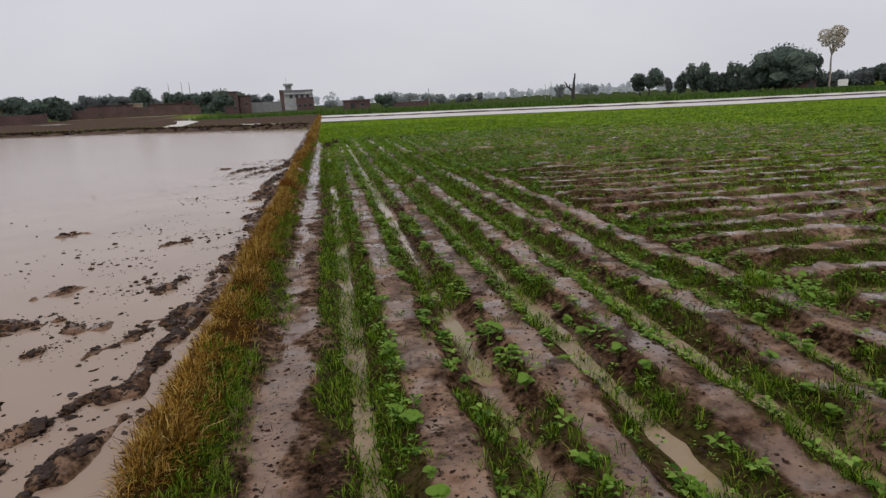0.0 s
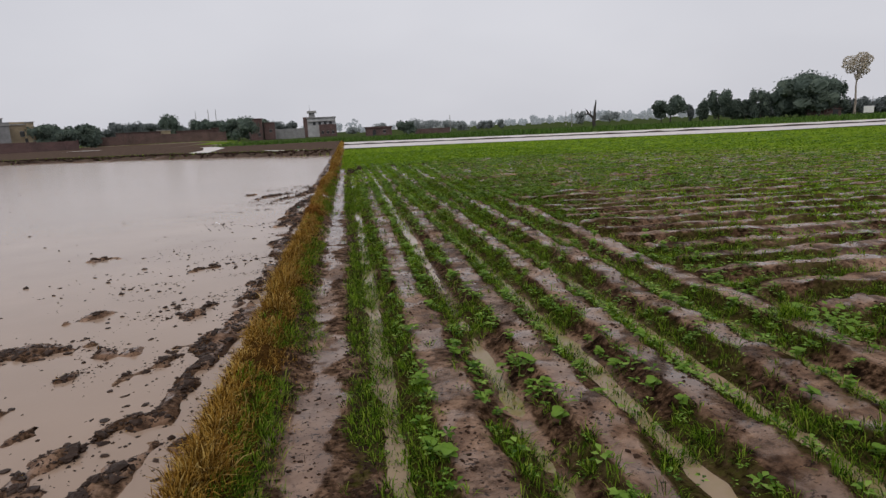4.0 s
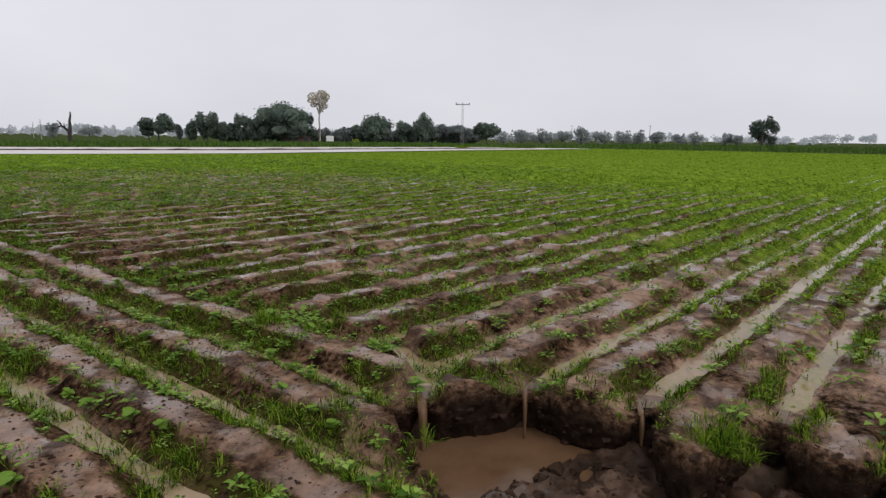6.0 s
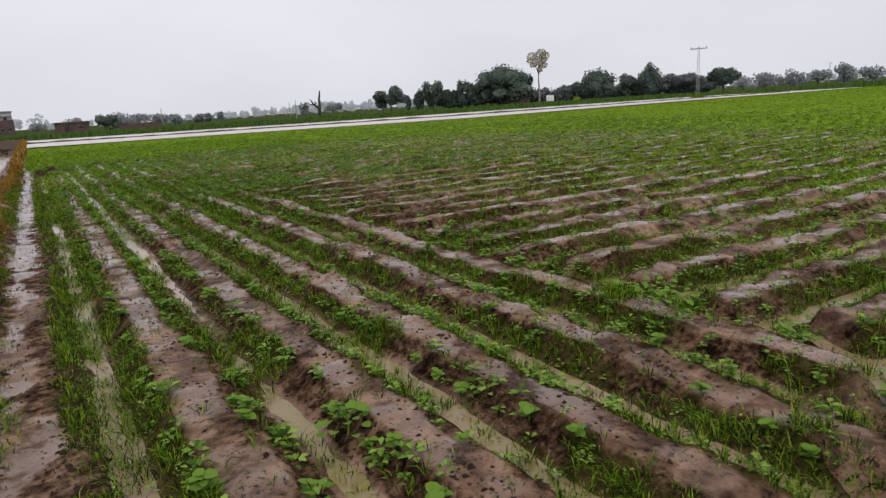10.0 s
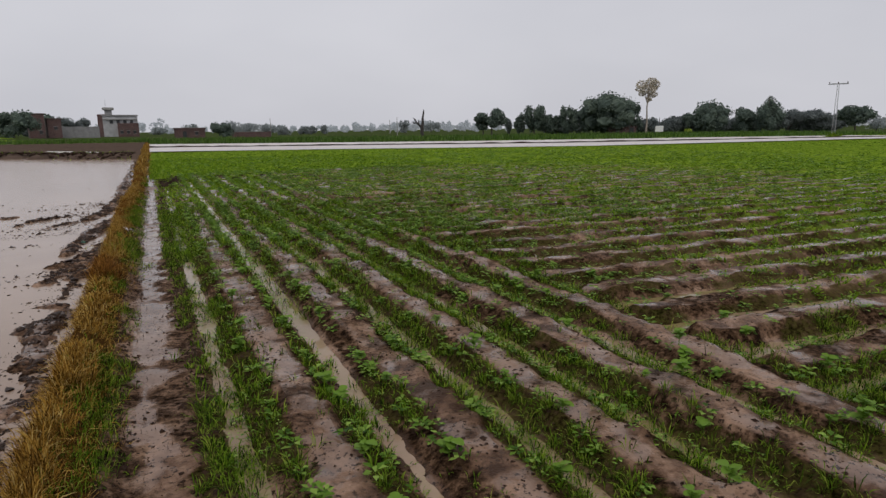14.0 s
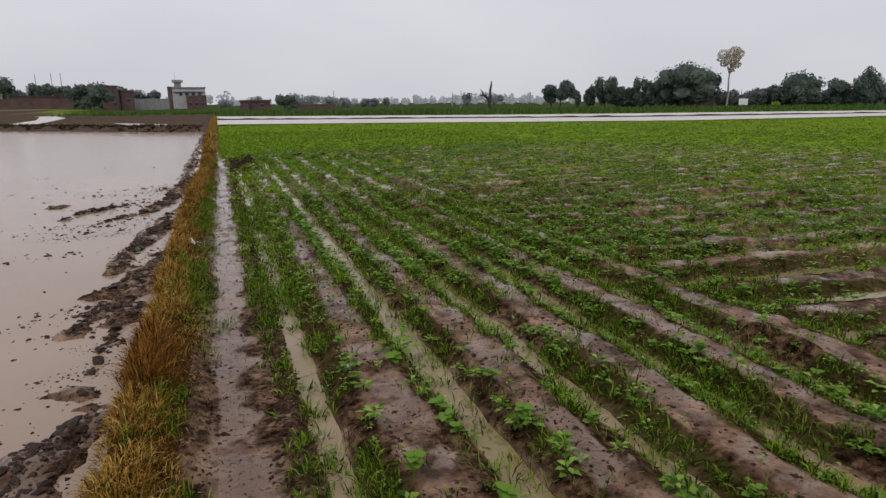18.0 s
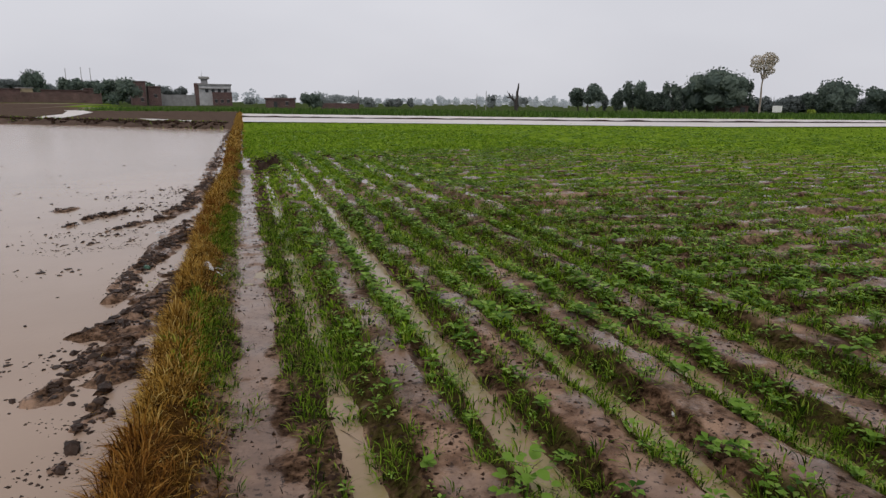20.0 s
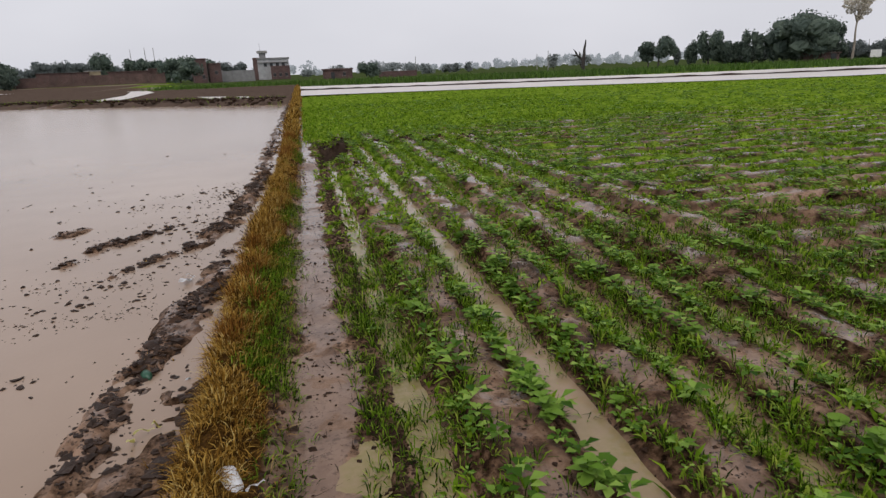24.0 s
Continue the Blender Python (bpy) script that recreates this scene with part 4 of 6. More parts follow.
# taller crops past the flooded field
ax, ay = scatter(-26, 120, 66, 150, 9500)
front = np.interp(ax, (-60, -25, -24.5, -11, 0, 0.5, 20, 40, 74, 95, 108, 120), (400, 400, 125, 124, 127, 97, 87, 78, 72, 67, 66, 64))
k = (ay > front) & (ay < front + 42)
ax, ay = tufted(ax[k], ay[k], 4, 0.25)
scale = 1.3 * reach(ax, ay)
ax, ay = outward(ax, ay)
blades("tall_crop", ax, ay, scale * rng.uniform(0.35, 0.7, len(ax)), scale * rng.uniform(0.06, 0.13, len(ax)), CROP, "belt of taller dark green crops behind the water", "crop", 0.7)
ax, ay = scatter(96, 190, -120, 64, 7500)
k = ax > np.interp(ay, (-120, 0, 64), (118, 122, 104))
ax, ay = tufted(ax[k], ay[k], 4, 0.25)
ax, ay = outward(ax, ay)
blades("tall_crop", ax, ay, 1.6 * rng.uniform(0.4, 0.8, len(ax)), rng.uniform(0.10, 0.2, len(ax)), CROP, "belt of taller dark green crops at the field's end", "crop", 0.7)


# ---------------------------------------------------------------- things: helpers
def part(name, bm, mat, parent=None, label=""):
    """Links a bmesh as one mesh object under a thing or a part."""
    me = bpy.data.meshes.new(name)
    bm.to_mesh(me)
    bm.free()
    me.materials.append(mat)
    ob = new(name, me)
    ob.parent = parent
    return tagged(ob, label)


def thing(name, label, category, m=None, group=""):
    ob = new(name)
    ob.empty_display_size = 0.1
    if m is not None:
        ob.matrix_world = m
    return tagged(ob, label, category, group)


def box(bm, x, y, z, w, d, h, bevel=0.0):
    """A box with its foot's centre at x, y, z."""
    made = bmesh.ops.create_cube(bm, size=1, matrix=Matrix.Translation((x, y, z + h / 2)) @ Matrix.Diagonal((w, d, h, 1)))
    if bevel:
        edges = list({e for v in made["verts"] for e in v.link_edges})
        bmesh.ops.bevel(bm, geom=edges, offset=bevel, segments=2, affect="EDGES")


def tube(bm, points, radii, sides=7):
    """A tapered tube along points."""
    points = [Vector(p) for p in points]
    rings = []
    for i, p in enumerate(points):
        d = (points[min(i + 1, len(points) - 1)] - points[max(i - 1, 0)]).normalized()
        a = d.orthogonal().normalized()
        b = d.cross(a)
        rings.append([bm.verts.new(p + (a * math.cos(2 * math.pi * k / sides) + b * math.sin(2 * math.pi * k / sides)) * radii[i]) for k in range(sides)])
    for r0, r1 in zip(rings, rings[1:]):
        for k in range(sides):
            bm.faces.new((r0[k], r0[(k + 1) % sides], r1[(k + 1) % sides], r1[k]))
    bm.faces.new(rings[0][::-1])
    bm.faces.new(rings[-1])


def lathe(bm, profile, sides=16):
    """A body turned round z from (radius, z) pairs."""
    rings = [[bm.verts.new((r * math.cos(2 * math.pi * k / sides), r * math.sin(2 * math.pi * k / sides), z)) for k in range(sides)] for r, z in profile]
    for r0, r1 in zip(rings, rings[1:]):
        for k in range(sides):
            bm.faces.new((r0[k], r0[(k + 1) % sides], r1[(k + 1) % sides], r1[k]))
    bm.faces.new(rings[0][::-1])
    bm.faces.new(rings[-1])
    for f in bm.faces:
        f.smooth = True


def bearing(az, d, z=0.0):
    a = radians(az)
    return 0.8 + d * math.sin(a), 0.3 + d * math.cos(a), z


# ---------------------------------------------------------------- crop seedlings
def leaf_mesh(name, length, width, droop):
    """An ovate leaf with a folded midrib."""
    v = [(0, 0, 0)]
    for t, wd in ((0.12, 0.60), (0.36, 1.0), (0.64, 0.94), (0.88, 0.52)):
        z = 0.32 * length * t - droop * t * t * length
        v += [(length * t, -width / 2 * wd, z + 0.10 * width * wd), (length * t, 0, z - 0.06 * width), (length * t, width / 2 * wd, z + 0.10 * width * wd)]
    v.append((length, 0, 0.32 * length - droop * length))
    f = [(0, 1, 2), (0, 2, 3), (10, 13, 11), (11, 13, 12)]
    for a in (1, 4, 7):
        f += [(a, a + 3, a + 1), (a + 1, a + 3, a + 4), (a + 1, a + 4, a + 2), (a + 2, a + 4, a + 5)]
    return mesh_of(name, v, f, LEAF, True)


LEAVES = [leaf_mesh("leaf", 0.046, 0.038, 0.22), leaf_mesh("leaf", 0.038, 0.032, 0.08), leaf_mesh("leaf", 0.055, 0.046, 0.32)]


def crop_plant(count, tall, seed):
    r = random.Random(seed)
    ob = thing("crop_plant", "young broad-leaved crop plant on a wet ridge", "plant", group="young crop plants on the ridges")
    bm = bmesh.new()
    top = (r.uniform(-0.01, 0.01), r.uniform(-0.01, 0.01), tall)
    tube(bm, [(0, 0, -0.02), (top[0] * 0.4, top[1] * 0.4, tall * 0.5), top], [0.004, 0.003, 0.002], 5)
    part("stem", bm, LEAF, ob)
    for i in range(count):
        o = new("leaf", LEAVES[i % 3])
        o.parent = ob
        t = 0.35 + 0.65 * i / count
        k = r.uniform(0.75, 1.25)
        o.matrix_local = pose(top[0] * t, top[1] * t, tall * t, r.uniform(-15, 15), r.uniform(-35, 12), i * 137.5 + r.uniform(-25, 25)) @ Matrix.Diagonal((k, k, k, 1))
    return ob


def ridge_spots(n, x0, x1, y0, y1, seed):
    """Places on the shoulders of ridges."""
    r = np.random.default_rng(seed)
    x, y = r.uniform(x0, x1, n), r.uniform(y0, y1, n)
    rr, _ = rows(x, y)
    k = (rr > -0.5) & (rr < 0.6) & (x > 1.1) & (inside_gully(x, y) < -0.03) & (trench(x, y) < 0.01) & (r.uniform(0, 1, n) < 0.35 + 0.65 * step(0.35, 0.6, layered(x, y, 1.1, 71, 2)))
    return x[k], y[k]


made_plants = [crop_plant(c, t, s) for s, (c, t) in enumerate(((9, 0.06), (12, 0.08), (8, 0.05), (14, 0.10), (10, 0.07)))]
sx, sy = ridge_spots(1100, 1.1, 5.2, 2.4, 20.5, 3)
near_way = np.argsort(np.abs(sx - 1.7) * 1.2 + 0.18 * np.abs(sy - 12))[:280]
for i, k in enumerate(near_way):
    z = float(land_whole(sx[k], sy[k]))
    s = random.uniform(0.7, 1.25)
    m = pose(sx[k], sy[k], z, 0, 0, random.uniform(0, 360)) @ Matrix.Diagonal((s, s, s, 1))
    if i < len(made_plants):
        made_plants[i].matrix_world = m
    else:
        ob = copy_thing(made_plants[i % len(made_plants)], pose(0, 0, 0))
        ob.matrix_world = m


def leafy_stuff(name, px, py, per, size, tall, mat, label, category):
    """Seedlings too many to count: small folded leaves in rosettes."""
    n = len(px) * per
    pz = land_whole(px, py)
    x, y, z = np.repeat(px, per), np.repeat(py, per), np.repeat(pz, per)
    a = np.tile(np.arange(per) * 2.4, len(px)) + np.repeat(rng.uniform(0, 6.28, len(px)), per)
    k = np.repeat(rng.uniform(0.65, 1.4, len(px)), per)
    length, width = k * size * rng.uniform(0.8, 1.2, n), k * size * 0.62 * rng.uniform(0.8, 1.2, n)
    h = k * tall * rng.uniform(0.3, 1.0, n)
    up = rng.uniform(-0.1, 0.6, n)
    ca, sa = np.cos(a), np.sin(a)
    out = k * size * 0.25
    v = np.empty((n, 5, 3))
    for i, (t, s, fold) in enumerate(((0, 0, 0), (0.45, -0.5, 0.15), (1.0, 0, 0), (0.45, 0.5, 0.15), (0.5, 0, -0.08))):
        lx, ly = out + length * t, width * s
        v[:, i] = np.stack([x + ca * lx - sa * ly, y + sa * lx + ca * ly, z + h + up * length * t * (1.3 - 0.9 * t) + fold * width], -1)
    base = np.arange(n)[:, None] * 5
    f = np.concatenate([base + (0, 1, 4), base + (1, 2, 4), base + (2, 3, 4), base + (3, 0, 4)]).reshape(-1, 3)
    return tagged(new(name, mesh_of(name, v.reshape(-1, 3), f, mat, True)), label, category, kind="stuff")


x, y = ridge_spots(9000, 1.0, 9, 1.2, 20, 5)
leafy_stuff("crop_seedlings", x, y, 8, 0.042, 0.05, LEAF, "scattered young broad-leaved seedlings on the ridges", "seedling")
x, y = scatter(0.82, 8, 0.8, 20, 16000)
x, y = pick(x, y, 0.5 * grass_chance(x, y))
leafy_stuff("small_weeds", x, y, 6, 0.022, 0.05, LEAF, "small round-leaved weeds among the grass", "weed")
x, y = ridge_spots(14000, 4.4, 22, -9, 22, 6)
k = (x > 9) | (y < 1.2)
leafy_stuff("crop_seedlings", x[k], y[k], 7, 0.065, 0.09, LEAF, "scattered young broad-leaved seedlings on the ridges", "seedling")
x, y = ridge_spots(13000, 1.1, 11, 14, 31, 9)
leafy_stuff("crop_seedlings", x, y, 8, 0.058, 0.075, LEAF, "dense light green seedlings along the rows before the cross bund", "seedling")
x, y = ridge_spots(11000, 1.1, 34, 14, 46, 8)
k = (x > 9) | (y > 20)
leafy_stuff("crop_seedlings", x[k], y[k], 5, 0.11, 0.09, LEAF, "far rows of young broad-leaved seedlings", "seedling")


def lush_plant(x, y, spread, count, seed):
    """A bushy clump of large leaves beyond the gully."""
    r = random.Random(seed)
    ob = thing("bushy_crop_plant", "bushy bright green crop plant with large round leaves", "plant", pose(x, y, float(land_whole(x, y)), 0, 0, r.uniform(0, 360)), "bushy plants beyond the gully")
    bm = bmesh.new()
    tube(bm, [(0, 0, -0.03), (0.01, 0, 0.06), (0, 0.01, 0.13)], [0.006, 0.005, 0.003], 5)
    part("stem", bm, LEAF, ob)
    for i in range(int(count * 2.6)):
        o = new("leaf", LEAVES[i % 3])
        o.parent = ob
        a, d = i * 2.4, spread * math.sqrt((i + 0.5) / (count * 2.6))
        k = r.uniform(0.9, 1.55) if x > 5 else r.uniform(0.8, 1.3)
        o.matrix_local = pose(d * math.cos(a), d * math.sin(a), 0.04 + 0.17 * (1 - (d / spread) ** 2) * r.uniform(0.6, 1.1), r.uniform(-20, 20), r.uniform(-20, 25), math.degrees(a) + r.uniform(-40, 40)) @ Matrix.Diagonal((k, k, k, 1))


for i, (x, y, s, c) in enumerate(((7.25, -0.98, 0.20, 24), (7.75, -1.15, 0.20, 22), (7.4, -1.25, 0.22, 24), (6.75, -1.2, 0.18, 20), (6.1, -1.0, 0.19, 26), (6.3, -1.2, 0.20, 26), (5.85, -0.86, 0.14, 18), (6.35, -0.78, 0.12, 12), (6.05, -1.35, 0.20, 24),
                                  (6.05, -0.36, 0.12, 12), (8.6, -0.68, 0.18, 16), (5.15, -0.98, 0.14, 14), (9.2, -1.3, 0.25, 16), (10.3, -0.6, 0.25, 16), (10.5, -2.05, 0.25, 16), (9.6, -2.1, 0.25, 16), (8.3, -2.0, 0.22, 16),
                                  (11.5, -1.4, 0.3, 16), (12.4, -2.1, 0.3, 16), (11.8, -2.9, 0.3, 16), (4.4, 4.55, 0.2, 14), (4.2, 4.2, 0.16, 12), (1.82, 4.25, 0.11, 10), (1.5, 12.55, 0.11, 10))):
    lush_plant(x, y, s, c, i)

# tuft that leans over the gully's edge, and grass on the ridge ends
for x0, y0, n, h in ((4.47, 1.02, 55, 0.17), (4.55, 2.5, 12, 0.10), (4.75, 0.2, 22, 0.13), (4.65, 1.85, 10, 0.10), (3.12, 2.3, 14, 0.11), (2.98, 2.05, 12, 0.10), (4.55, 0.0, 8, 0.13), (4.15, 4.7, 44, 0.13), (4.5, 4.3, 26, 0.12), (3.4, 2.9, 14, 0.11)):
    x, y = rng.normal(x0, 0.09, n), rng.normal(y0, 0.07, n)
    tufts("grass_tuft", x, y, 15, h * 0.5, h * 1.1, 0.006, GRASS, "long wet grass tuft at the gully's edge", "grass")


# ---------------------------------------------------------------- clods and debris
def lumps(name, px, py, pz, size, mat, label, category="soil", small=False):
    """Angular lumps of soil, each from a jittered octahedron cut finer."""
    bm = bmesh.new()
    bmesh.ops.create_icosphere(bm, subdivisions=1, radius=1)
    bv = np.array([v.co[:] for v in bm.verts])
    bf = np.array([[v.index for v in f.verts] for f in bm.faces])
    bm.free()
    if small:
        bv = np.array([(1, 0, 0), (0, 1, 0), (-1, 0, 0), (0, -1, 0), (0, 0, 1.0), (0, 0, -0.6)])
        bf = np.array([(0, 1, 4), (1, 2, 4), (2, 3, 4), (3, 0, 4), (1, 0, 5), (2, 1, 5), (3, 2, 5), (0, 3, 5)])
    n, k = len(px), len(bv)
    v = bv[None] * (1 + 0.5 * rng.uniform(-1, 1, (n, k, 1))) * np.asarray(size).reshape(n, 1, 1) * np.stack([rng.uniform(0.8, 1.5, n), rng.uniform(0.8, 1.5, n), rng.uniform(0.45, 0.8, n)], -1)[:, None]
    a = rng.uniform(0, 6.28, n)
    c, s = np.cos(a)[:, None], np.sin(a)[:, None]
    v = np.stack([v[..., 0] * c - v[..., 1] * s + px[:, None], v[..., 0] * s + v[..., 1] * c + py[:, None], v[..., 2] + pz[:, None]], -1)
    f = (bf[None] + (np.arange(n) * k)[:, None, None]).reshape(-1, 3)
    return tagged(new(name, mesh_of(name, v.reshape(-1, 3), f, mat, False)), label, category, kind="stuff")


# along the mud banks of the pond
dx_, dy_ = [], []
for x0, y0, x1, y1, half, rise in BANKS[:-1]:
    n = int(190 * math.hypot(x1 - x0, y1 - y0))
    t = rng.uniform(0, 1, n)
    dx_.append(x0 + (x1 - x0) * t + rng.normal(0, half * 1.5, n))
    dy_.append(y0 + (y1 - y0) * t + rng.normal(0, half * 1.5, n))
x, y = np.concatenate(dx_), np.concatenate(dy_)
x, y = pick(x, y, (x < bund_line(y) - 0.22) * step(0.36, 0.6, layered(x, y / 1.8, 0.16, 69, 3)))
lumps("mud_crumbs", x, y, np.maximum(land(x, y), LOW_WATER - 0.002), rng.uniform(0.003, 0.011, len(x)) * rng.uniform(0.6, 1.9, len(x)), BANK_CLOD, "dark crumbs strewn beside the mud banks", small=True)
cx, cy = [], []
for x0, y0, x1, y1, half, rise in BANKS:
    n = int(280 * math.hypot(x1 - x0, y1 - y0) * (0.5 if y1 > 40 else 1) * min(1.6, rise / 0.07))
    t = rng.uniform(0, 1, n)
    cx.append(x0 + (x1 - x0) * t + rng.normal(0, half * 1.0, n))
    cy.append(y0 + (y1 - y0) * t + rng.normal(0, half * 1.0, n))
x, y = np.concatenate(cx), np.concatenate(cy)
k = land(x, y) > LOW_WATER - 0.015
x, y = x[k], y[k]
k = step(0.36, 0.56, layered(x, y / 1.5, 0.16, 70, 3)) > rng.uniform(0, 1, len(x))
x, y = x[k], y[k]
lumps("mud_clods", x, y, np.maximum(land(x, y), LOW_WATER - 0.008), np.clip(0.011 * np.exp(rng.normal(0, 0.6, len(x))), 0.004, 0.045), BANK_CLOD, "dark wet clods along the mud banks in the pond")
k = rng.uniform(0, 1, len(x)) < 0.03
tufts("pond_sprigs", x[k], y[k], 5, 0.03, 0.09, 0.004, STRAW, "dead brown sprigs of stubble on the mud banks", "stubble", 0.01, (0.1, 1.2), np.full(k.sum(), LOW_WATER - 0.005))
x, y = rng.uniform(-3.2, -0.4, 30000), rng.uniform(1.6, 26, 30000)
x, y = pick(x, y, step(0.56, 0.70, layered(x / 1.8 + y * 0.25, y - x * 0.3, 0.55, 67, 4)) * step(-3.2, -1.0, x))
lumps("mud_crumbs", x, y, np.full(len(x), LOW_WATER - 0.001), rng.uniform(0.003, 0.010, len(x)) * rng.uniform(0.6, 2.0, len(x)), BANK_CLOD, "drifts of dark crumbs and straw bits on the pond", small=True)
# scraps of turf and trash that lie flat on the water, thicker beside the banks
x, y = -0.35 - np.abs(rng.normal(0, 1.5, 5200)), rng.uniform(2.5, 27, 5200)
x, y = pick(x, y, step(0.50, 0.66, layered(x / 1.6 + y * 0.2, y - x * 0.3, 0.8, 72, 4)) * (x < bund_line(y) - 0.3))
lumps("pond_debris", x, y, np.full(len(x), LOW_WATER), np.clip(0.010 * np.exp(rng.normal(0, 0.6, len(x))), 0.004, 0.035), BANK_CLOD, "dark bits of turf and straw lying on the pond")
x, y = rng.uniform(-16, -0.9, 420), rng.uniform(2, 34, 420)
lumps("mud_clods", x, y, np.full(len(x), LOW_WATER - 0.004), rng.uniform(0.008, 0.03, len(x)), CLOD, "dark clods just breaking the pond's surface")
x, y = scatter(0.3, 7, 1.0, 21, 20000)
k = (inside_gully(x, y) < -0.05) & ((x > 0.7) | (rng.uniform(0, 1, len(x)) < 0.3)) & (land_whole(x, y) > WATER - 0.004) & (rng.uniform(0, 1, len(x)) < 0.15 + 0.85 * step(0.4, 0.6, layered(x, y, 0.35, 66, 2)))
x, y = x[k], y[k]
lumps("soil_crumbs", x, y, land_whole(x, y), rng.uniform(0.002, 0.011, len(x)) * rng.uniform(0.7, 1.5, len(x)), CLOD, "dark crumbs of wet soil and straw bits on the mud", small=True)
x, y = np.r_[rng.uniform(3.2, 5.3, 420), rng.uniform(3.4, 4.5, 200)], np.r_[rng.uniform(-1.8, 2.7, 420), rng.uniform(0.7, 2.0, 200)]
k = inside_gully(x, y) > 0.03
x, y = x[k], y[k]
lumps("gully_clods", x, y, land(x, y), np.clip(0.016 * np.exp(rng.normal(0, 0.6, len(x))), 0.006, 0.05), CLOD, "fallen lumps of wet soil in the gully")
x, y = rng.normal(0.78, 0.06, 3000), rng.uniform(1.2, 27, 3000)
lumps("soil_crumbs", x, y, land(x, y), rng.uniform(0.005, 0.02, len(x)), CLOD, "dark crumbled soil along the edge of the track", small=True)
x, y = rng.normal(0.26, 0.05, 1900), rng.uniform(1.2, 27, 1900)
x = x + bund_line(y)
lumps("soil_crumbs", x, y, land(x, y), rng.uniform(0.005, 0.02, len(x)), CLOD, "dark crumbled soil at the foot of the bund", small=True)
x, y = scatter(0.3, 3.6, 1.2, 20, 17000)
k = (land_whole(x, y) > WATER) & ((x > 0.82) | (rng.uniform(0, 1, len(x)) < 0.25)) & (inside_gully(x, y) < -0.05) & (rng.uniform(0, 1, len(x)) < 0.1 + 0.9 * step(0.42, 0.6, layered(x, y, 0.25, 68, 3)))
x, y = x[k], y[k]
lumps("soil_crumbs", x, y, land_whole(x, y), rng.uniform(0.003, 0.013, len(x)) * rng.uniform(0.6, 1.5, len(x)), CLOD, "dark lumps and crumbs on the wet ridges", small=True)
# dark broken soil round the pit and along the cross bund
x = np.concatenate([rng.uniform(1.2, 6.0, 900), rng.uniform(0.75, 1.5, 400)])
y = np.concatenate([28.9 - 0.22 * (x[:900] - 1.0) + rng.normal(0, 0.16, 900), rng.uniform(24.8, 29.4, 400)])
k = trench(x, y) < 0.02
x, y = x[k], y[k]
lumps("soil_crumbs", x, y, land(x, y) + 0.01, rng.uniform(0.008, 0.026, len(x)), CLOD, "dark broken soil along the low cross bund and pit")
# the far bank of the pond
x = rng.uniform(-60, -0.6, 1500)
y = pond_far_edge(x) + rng.normal(0.6, 0.5, len(x))
lumps("mud_clods", x, y, land(x, y), rng.uniform(0.05, 0.16, len(x)), CLOD, "dark clods on the pond's far bank")
x = rng.uniform(-60, -0.6, 3800)
y = pond_far_edge(x) + rng.normal(2.2, 1.2, len(x))
blades("bank_weeds", x, y, rng.uniform(0.1, 0.3, len(x)), rng.uniform(0.03, 0.06, len(x)), GRASS, "weeds on the pond's far bank", "grass", 0.5)
# dark smears and crumbs trodden into the track
x, y = scatter(0.30, 0.88, 1.4, 27, 15000)
x, y = pick(x, y, step(0.46, 0.64, layered(x * 1.3, y, 0.22, 73, 3)) * (0.35 + 0.65 * np.abs(x - 0.54) / 0.3))
lumps("soil_crumbs", x, y, land(x, y) - 0.002, np.clip(0.008 * np.exp(rng.normal(0, 0.5, len(x))), 0.003, 0.02), CLOD, "dark crumbs and smears trodden into the muddy track", small=True)
# straw bits on the track
x, y = scatter(0.32, 0.95, 1.5, 24, 3200)
blades("straw_bits", x, y, rng.uniform(0.02, 0.07, len(x)), rng.uniform(0.003, 0.006, len(x)), CLOD, "dark wet straw bits lying on the muddy track", "straw", 3.0)


